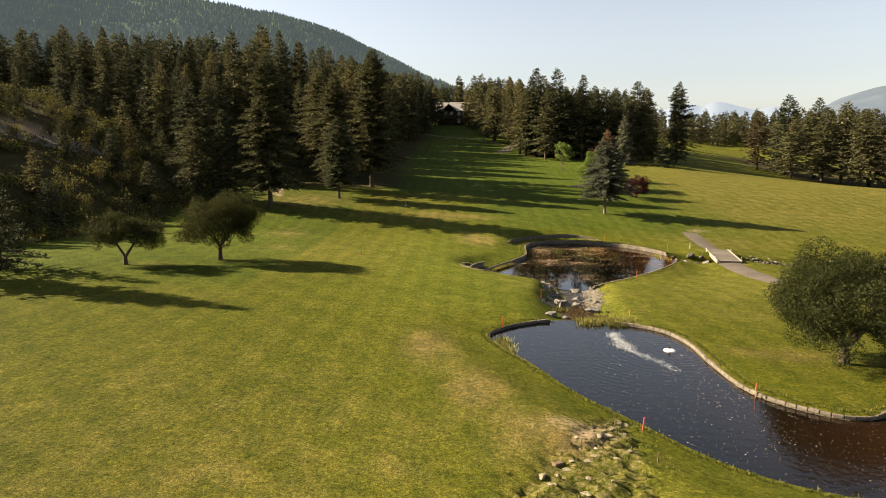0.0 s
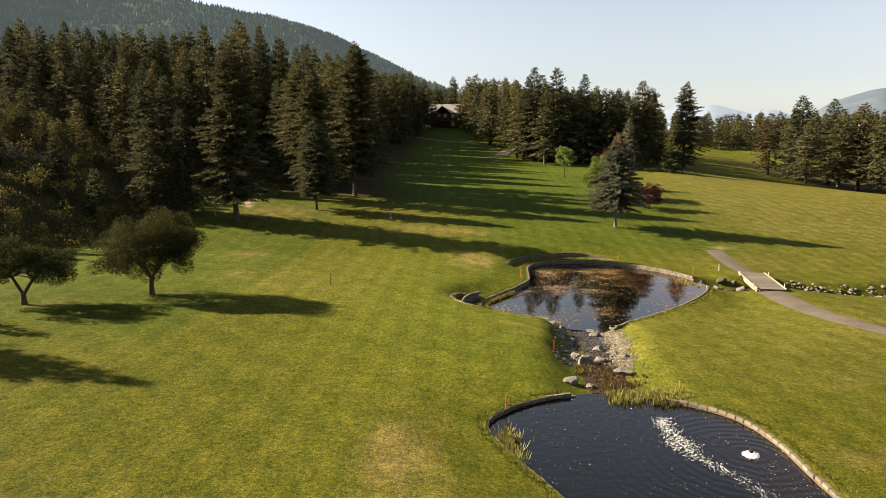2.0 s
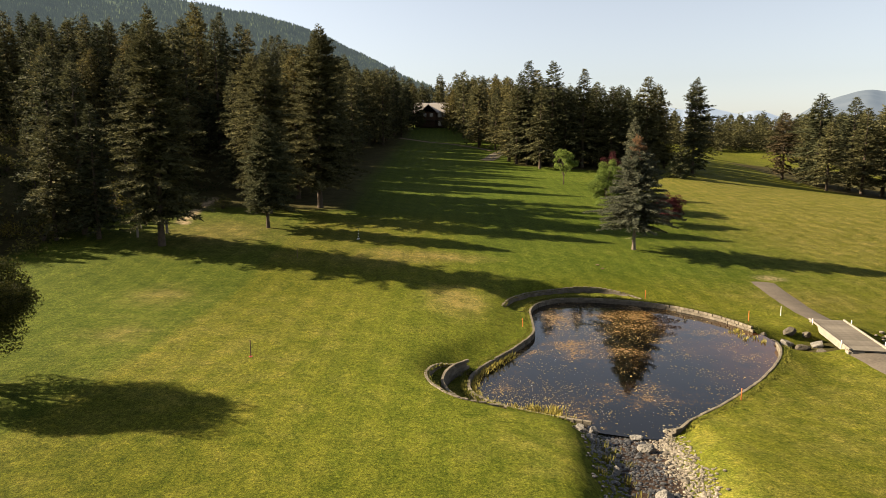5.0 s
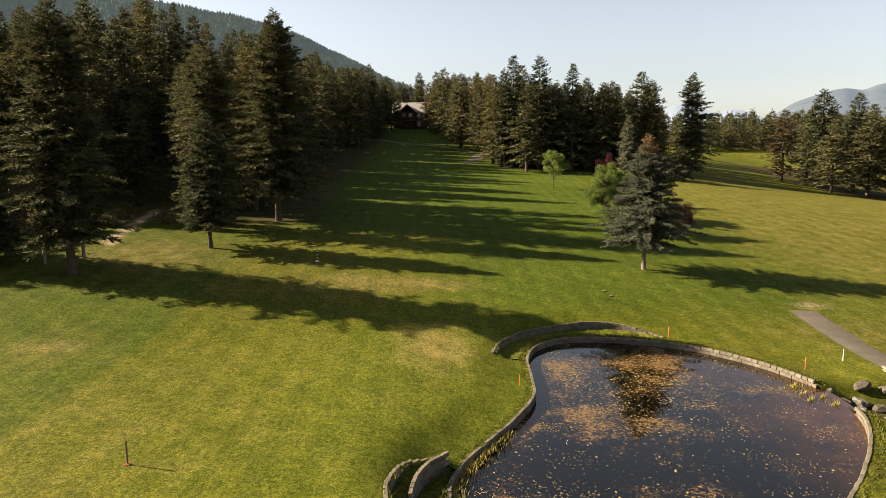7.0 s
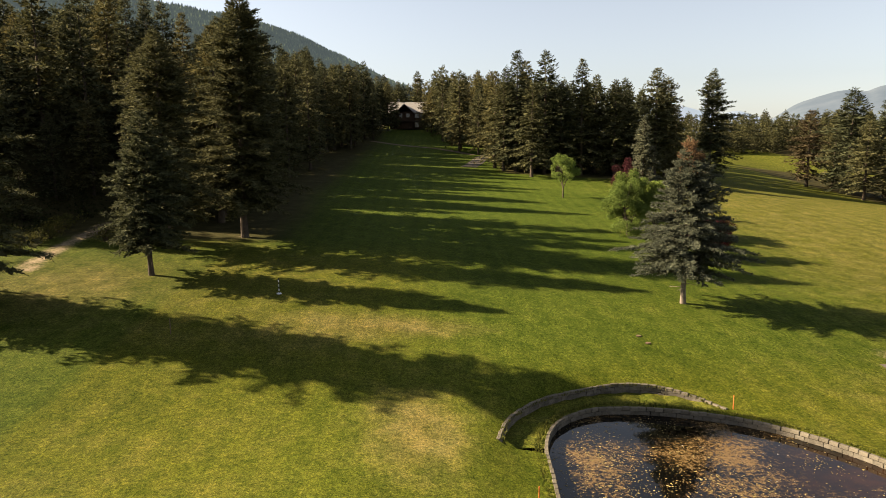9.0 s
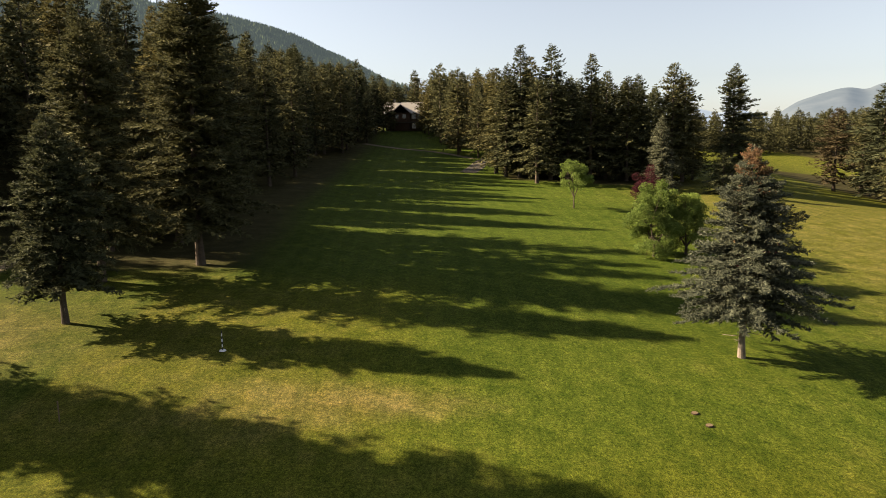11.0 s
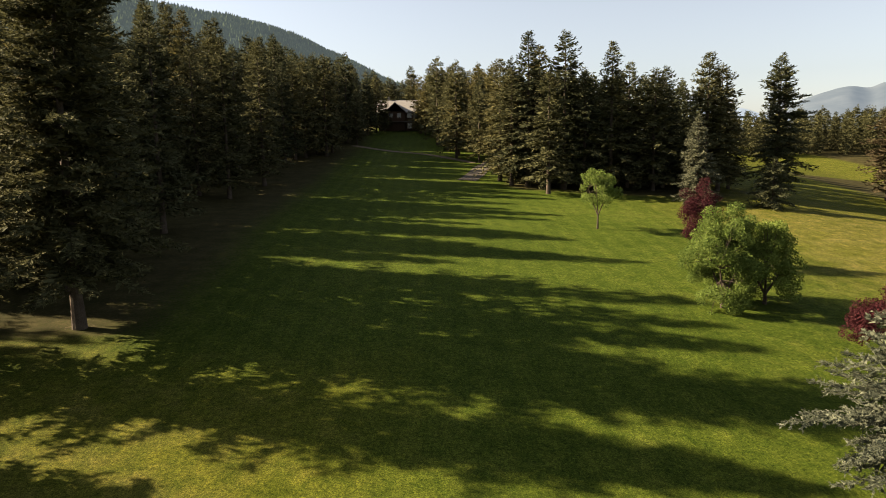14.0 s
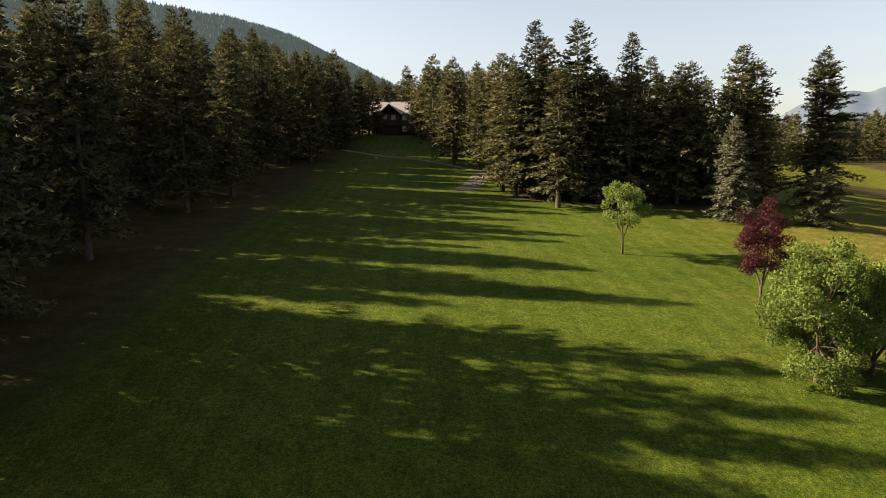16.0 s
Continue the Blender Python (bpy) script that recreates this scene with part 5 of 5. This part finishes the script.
stake(on(-11.95, 89.8), 0.9, OLDWOOD, "thin dark stake on the lawn", 0.05)
stake(on(-29.0, 94.3), 1.3, CONCRETE, "pale weathered post at the forest edge", 0.18, name="post")
stake(on(-26.9, 96.4), 1.3, CONCRETE, "grey post at the forest edge", 0.22, name="post")


def striped_marker(at):
    t = thing("distance_marker", at, "black and white striped distance pole on a white disc", "marker")
    bm = bmesh.new()
    bmesh.ops.create_cone(bm, cap_ends=True, segments=24, radius1=0.19, radius2=0.15, depth=0.07, matrix=Matrix.Translation((0, 0, 0.05)))
    part("base", bm, WHITE, t)
    for i in range(7):
        bm = bmesh.new()
        bmesh.ops.create_cone(bm, cap_ends=True, segments=12, radius1=0.032, radius2=0.032, depth=0.155, matrix=Matrix.Translation((0, 0, 0.16 + 0.155 * i)))
        part("band", bm, WHITE if i % 2 else BLACK, t)


striped_marker(on(-7.2, 97.6))
for x, y in ((16.8, 91.8), (17.05, 90.7)):
    bm = bmesh.new()
    bmesh.ops.create_cone(bm, cap_ends=True, segments=28, radius1=0.19, radius2=0.18, depth=0.03)
    t = thing("valve_cover", on(x, y, 0.01), "round worn valve cover set in the turf", "cover")
    part("ring", bm, MUD, t)
    bm = bmesh.new()
    bmesh.ops.create_cone(bm, cap_ends=True, segments=28, radius1=0.15, radius2=0.145, depth=0.03, matrix=Matrix.Translation((0, 0, 0.03)))
    part("lid", bm, OLDWOOD, t)
bm = box_bm(0.35, 0.22, 0.12, bevel=0.03)
tagged(part("wood_block", bm, OLDWOOD, None, "short piece of wood lying on dry grass"), category="wood").matrix_world = pose(*on(4.25, 19.2, 0.08), 0, 0, 30)


# ---- fountain ----
def fountain():
    t = thing("fountain", (12.25, 34.2, LOW_WATER_Z), "small white bubbling fountain in the pond", "fountain")
    bm = bmesh.new()
    bmesh.ops.create_icosphere(bm, subdivisions=4, radius=0.5)
    for v in bm.verts:
        r = math.hypot(v.co.x, v.co.y)
        z = 0.20 * max(0, 1 - (r / 0.5) ** 0.9)
        v.co = Vector((v.co.x * 0.62, v.co.y * 0.62, (z * 0.9 if v.co.z > 0 else -0.05) + 0.07 * noise.noise(v.co * 9)))
    part("foam", bm, FOAM, t)
    bm = bmesh.new()
    bmesh.ops.create_cone(bm, cap_ends=True, segments=14, radius1=0.10, radius2=0.07, depth=0.34, matrix=Matrix.Translation((0, 0, 0.05)))
    part("nozzle", bm, BLACK, t)


fountain()


# ---- floating bits, reeds ----
def floaters(name, poly, z, n, s0, s1, mat, label, seed, bias, tries=6):
    g = np.random.default_rng(seed)
    lo, hi = poly.min(0), poly.max(0)
    p = g.uniform(lo, hi, (n * tries, 2))
    p = p[inside(poly, *p.T)]
    p = p[g.uniform(0, 1, len(p)) < bias(p[:, 0], p[:, 1])][:n]
    a = g.uniform(0, 6.28, len(p))
    s = g.uniform(s0, s1, len(p)) * g.lognormal(0, 0.3, len(p))
    c, d = np.cos(a) * s, np.sin(a) * s
    zz = np.full(len(p), z)
    corner = lambda u, v, k: np.column_stack([p[:, 0] + c * u - d * v, p[:, 1] + d * u + c * v, zz + k])
    q = np.stack([corner(-1, -0.1, 0), corner(0.1, -0.6, .004), corner(1, 0.2, 0), corner(-0.2, 0.7, .004)], 1)
    return tagged(new(name, quads_mesh(name, q, mat)), label, "leaves", kind="stuff")


FOAM_LINE = spline([(9.95, 37.2), (9.9, 36.2), (10.05, 35.0), (10.15, 34.2), (10.7, 33.2), (11.3, 32.2), (11.6, 31.2)], 6)
cl = lambda x, y, cx, cy, r: np.exp(-((x - cx) ** 2 + (y - cy) ** 2) / r ** 2)
floaters("floating_specks", LOW_POND, LOW_WATER_Z + 0.006, 2600, 0.007, 0.02, SCUM_BIT, "pale specks floating on the pond", 81, lambda x, y: 0.25 + 0.7 * cl(x, y, 13, 28, 5))
floaters("foam_trail", LOW_POND, LOW_WATER_Z + 0.008, 3800, 0.008, 0.026, FOAM, "white foam drifting from the fountain", 82, lambda x, y: np.clip(np.exp(-(dist_to(FOAM_LINE, x, y, False) / 0.30) ** 2) * (0.35 + 0.65 * sstep(33.0, 35.0, y)) + cl(x, y, 10.05, 35.0, 0.42) + 0.0012, 0, 1), 60)
floaters("floating_leaves", UP_POND, UP_WATER_Z + 0.006, 5200, 0.016, 0.046, ALGAE_BIT, "ochre leaves and algae floating on the pond", 83, lambda x, y: np.clip(0.05 + 0.30 * sstep(0.05, 0.5, np.sin(0.8 * x + 1.1 * y) * np.sin(0.9 * y - 0.6 * x + 0.8 * np.sin(0.7 * x))) + 0.6 * cl(x, y, 10.5, 78, 3.5) + 0.95 * cl(x, y, 5.6, 61.6, 2.8) + 0.5 * cl(x, y, 15, 74, 3), 0, 1), 14)
floaters("floating_specks", UP_POND, UP_WATER_Z + 0.008, 500, 0.007, 0.018, FOAM, "pale specks floating on the pond", 84, lambda x, y: np.clip(0.12 + 0.9 * cl(x, y, 10, 61, 6), 0, 1))


def tufts(name, spots, h, mat, label, seed, blades=26, spread=0.25):
    g = np.random.default_rng(seed)
    out = []
    for x, y, z in spots:
        n = blades
        a = g.uniform(0, 6.28, n)
        r = np.abs(g.normal(0, spread, n))
        b = np.column_stack([x + np.cos(a) * r, y + np.sin(a) * r, np.full(n, z)])
        hh = h * g.uniform(0.5, 1.2, n)
        ln = np.column_stack([np.cos(a) * 0.3 * hh, np.sin(a) * 0.3 * hh, hh]) + g.normal(0, 0.08, (n, 3)) * hh[:, None]
        w = np.column_stack([-np.sin(a), np.cos(a), np.zeros(n)]) * 0.02
        out.append(np.stack([b - w, b + w, b + ln * 0.6 + w * 0.8, b + ln], 1))
    return tagged(new(name, quads_mesh(name, np.concatenate(out), mat)), label, "reeds", kind="stuff")


g = np.random.default_rng(91)
sp = [(g.uniform(8.3, 11.8), 39.4 + g.uniform(-0.4, 0.8), LOW_WATER_Z) for _ in range(70)]
sp += [(3.2 + g.uniform(0, 0.5), 34.6 + g.uniform(-1.2, 1.5), LOW_WATER_Z) for _ in range(46)]
tufts("reeds", sp, 0.27, REED, "yellow-green reeds at the pond edge", 92)
sp = [(23.6 + g.uniform(-1.2, 0.8), 73.4 + g.uniform(-1.8, 2.0), UP_WATER_Z) for _ in range(9)]
sp += [(g.uniform(4.2, 8.2), 60.0 + g.uniform(-1.4, 0.6), UP_WATER_Z) for _ in range(80)]
sp += [(x + 0.25, y - 0.2, UP_Z - 0.25) for x, y in zip(*even(UP_POND[84:112], 0.25)[:2])]
tufts("reeds", sp, 0.22, REED, "straw-coloured reeds and grass along the pond wall", 93)
sp = [(9.2 + g.normal(0, 0.7), g.uniform(40.4, 47), 0) for _ in range(150)]
tufts("stream_weeds", [(x, y, height(x, y)) for x, y, _ in sp], 0.15, NEEDLE_RED, "low reddish-brown weeds in the muddy stream bed", 95, blades=30, spread=0.22)
sp = [(8.2 + g.normal(0, 0.4), g.uniform(44, 56), 0) for _ in range(24)]
tufts("stream_weeds", [(x + 0.08 * (y - 46), y, height(x + 0.08 * (y - 46), y)) for x, y, _ in sp], 0.3, LEAF_SHRUB, "green weeds between wet stream stones", 96, blades=24, spread=0.22)
sp = []
for _ in range(260):
    y = g.uniform(14.5, 24.6)
    x = 7.4 - 0.36 * (24.6 - y) + g.normal(0, 0.55) * (0.5 + 0.26 * (24.6 - y))
    sp.append((x, y, height(x, y) - 0.03))
tufts("rough_grass", sp, 0.065, BANK_GRASS, "rough uneven grass sods in the washed-out strip", 97, blades=26, spread=0.13)
ed = []
for L, cl_ in ((LOW_POND, True), (UP_POND, True), (TERRACE, False), (COVE, False)):
    x, y, a, s = even(grown(L, 0.35) if cl_ else L, 0.22, cl_)
    ed += [(xx + g.normal(0, .06), yy + g.normal(0, .06), height(xx, yy) - 0.04) for xx, yy in zip(x, y) if not (8.2 < xx < 12.4 and 38 < yy < 59)]
tufts("bank_grass", ed, 0.13, BANK_GRASS, "uncut grass along the pond banks", 94, blades=22, spread=0.15)


# ---- lodge ----
def lodge():
    at = (-4.0, 302.0, height(-4, 302))
    t = thing("house", at, "dark timber lodge with pale grey gabled roofs and a veranda", "house")
    part("wall", box_bm(13, 8, 6.4, (0, 0, 3.0)), LOGWALL, t)
    part("wall", box_bm(6.0, 3.0, 6.2, (-1.0, -5.4, 2.9)), LOGWALL, t)

    def gable(name, cx, cy, length, span, z, rise, along, over=0.7):
        bm = bmesh.new()
        hs, hl, th = span / 2 + over, length / 2 + over, 0.22
        for s in (-1, 1):
            ang = math.atan2(rise, span / 2)
            w = hs / math.cos(ang)
            m = Matrix.Translation((cx, cy, z + rise)) @ (Matrix.Rotation(radians(90), 4, "Z") if along == "y" else Matrix()) @ Matrix.Rotation(-s * ang, 4, "X") @ Matrix.Translation((0, s * w / 2, 0)) @ Matrix.Diagonal((2 * hl, w, th, 1))
            bmesh.ops.create_cube(bm, size=1.0, matrix=m)
        part(name, bm, ROOFING, t, "grey shingles")
        # gable wall
        for e in (-1, 1):
            bm = bmesh.new()
            if along == "x":
                c = [(cx + e * length / 2, cy - span / 2, z), (cx + e * length / 2, cy + span / 2, z), (cx + e * length / 2, cy, z + rise)]
            else:
                c = [(cx - span / 2, cy + e * length / 2, z), (cx + span / 2, cy + e * length / 2, z), (cx, cy + e * length / 2, z + rise)]
            bm.faces.new([bm.verts.new(p) for p in c])
            bmesh.ops.solidify(bm, geom=bm.faces[:], thickness=0.15)
            part("gable_wall", bm, LOGWALL, t)
    gable("roof", 0, 0, 13, 8, 6.2, 3.4, "x")
    gable("roof", -1.0, -4.4, 5.6, 6.0, 6.0, 2.6, "y")
    part("chimney", box_bm(0.9, 0.9, 2.2, (-3.4, 0.6, 9.6), 0.03), ROCK, t)
    part("deck", box_bm(12, 3.4, 0.22, (1.2, -6.6, 2.6), 0.02), PLANK, t)
    for x in (-4.6, -1.6, 1.4, 4.4, 7.0):
        part("post", box_bm(0.26, 0.26, 2.7, (x, -8.1, 1.25)), LOGWALL, t)
        part("baluster_post", box_bm(0.14, 0.14, 1.0, (x, -8.2, 3.2)), LOGWALL, t)
    part("handrail", box_bm(12, 0.12, 0.12, (1.2, -8.2, 3.65)), LOGWALL, t)
    for x, y, z, w, h in ((-2.4, -6.92, 4.6, 1.2, 1.3), (0.2, -6.92, 4.6, 1.2, 1.3), (3.4, -4.02, 4.6, 1.5, 1.5), (5.3, -4.02, 4.6, 1.2, 1.5), (3.4, -4.02, 1.4, 1.4, 1.7), (-5.0, -4.02, 4.6, 1.2, 1.4)):
        f = part("window", box_bm(w + 0.24, 0.10, h + 0.24, (x, y, z), 0.01), OLDWOOD, t)
        part("pane", box_bm(w, 0.06, h, (x, y - 0.05, z)), GLASSY, f)


lodge()


# ---- mountains ----
def ridge(name, pts, depth, rise_back, foot, mat, label, seed, rough, nx=120, ny=26):
    """A mountain whose crest runs through pts (x, y, z), falling towards the viewer."""
    crest = spline(pts, nx // (len(pts) - 1))
    V, F = [], []
    n = len(crest)
    for j in range(ny + 1):
        s = j / ny
        for i, p in enumerate(crest):
            k = 1 - s
            q = Vector((p[0] * (1 - depth * k) , p[1] * (1 - depth * k), foot + (p[2] - foot) * (s ** 0.85)))
            w = noise.fractal(Vector((q.x, q.y, seed)) * 0.0028, 0.9, 2.0, 5)
            q.z += rough * w * (1 - s * 0.8) * min(1, s * 4)
            q.z += rough * 0.16 * noise.noise(Vector((q.x * 0.012, q.y * 0.012, seed)))
            V.append(q)
    for i, p in enumerate(crest):
        V.append(Vector((p[0] * 1.25, p[1] * 1.25, foot)))
    for j in range(ny + 1):
        for i in range(n - 1):
            a = j * n + i
            F.append((a, a + 1, a + n + 1, a + n))
    me = mesh_from(name, V, F, mat)
    me.shade_smooth()
    return tagged(new(name, me), label, "mountain", kind="structure"), V, n, ny


D = 2400.0
DIRS = ((-0.75, 0.335), (-0.62, 0.272), (-0.55, 0.245), (-0.342, 0.202), (-0.22, 0.173), (-0.139, 0.140), (-0.082, 0.114), (-0.004, 0.076), (0.06, 0.045), (0.14, 0.0))
# Crest left of the view is unseen, added high to shade the slope.
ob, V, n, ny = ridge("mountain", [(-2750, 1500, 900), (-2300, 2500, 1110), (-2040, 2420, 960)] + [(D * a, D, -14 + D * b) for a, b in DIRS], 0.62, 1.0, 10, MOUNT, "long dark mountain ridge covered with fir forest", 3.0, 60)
g = np.random.default_rng(5)
out = []
Vn = np.array([tuple(v) for v in V[: n * (ny + 1)]]).reshape(ny + 1, n, 3)
N = 36000
jj, ii = g.uniform(ny * 0.12, ny - 0.001, N) , g.uniform(0, n - 1.001, N)
j0, i0 = jj.astype(int), ii.astype(int)
fj, fi = (jj - j0)[:, None], (ii - i0)[:, None]
P = (Vn[j0, i0] * (1 - fj) * (1 - fi) + Vn[j0 + 1, i0] * fj * (1 - fi) + Vn[j0, i0 + 1] * (1 - fj) * fi + Vn[j0 + 1, i0 + 1] * fj * fi)
hh = g.uniform(9, 16, N)[:, None]
for k in range(3):
    a = 2.094 * k + g.uniform(0, 6.28, N)
    e1 = np.column_stack([np.cos(a), np.sin(a), np.zeros(N)]) * 4.6
    e2 = np.column_stack([np.cos(a + 2.094), np.sin(a + 2.094), np.zeros(N)]) * 4.6
    top = P + np.column_stack([np.zeros(N), np.zeros(N), np.ones(N)]) * hh
    out.append(np.stack([P + e1 - [0, 0, 2], P + e2 - [0, 0, 2], top + e2 * 0.04, top + e1 * 0.04], 1))
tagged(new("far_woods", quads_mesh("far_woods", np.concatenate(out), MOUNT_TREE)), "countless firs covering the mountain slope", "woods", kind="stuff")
D = 3600.0
ridge("backdrop", [(D * a, D, 11 + D * b) for a, b in ((0.40, -0.005), (0.457, 0.012), (0.50, 0.032), (0.54, 0.055), (0.58, 0.068), (0.61, 0.0745), (0.64, 0.0725), (0.672, 0.081), (0.75, 0.085), (0.95, 0.07), (1.3, 0.05))], 0.35, 1.0, -60, FARMOUNT, "mountain across the valley under an emitted blue-grey haze", 8.0, 18)
D = 4000.0
ridge("backdrop", [(D * a, D, 11 + D * b) for a, b in ((0.0, 0.02), (0.12, 0.03), (0.22, 0.045), (0.28, 0.040), (0.319, 0.050), (0.345, 0.047), (0.368, 0.053), (0.40, 0.046), (0.425, 0.041), (0.457, 0.045), (0.52, 0.03), (0.7, 0.02))], 0.2, 1.0, -60, PALEMOUNT, "very pale distant mountain ridge under an emitted haze", 9.0, 10)
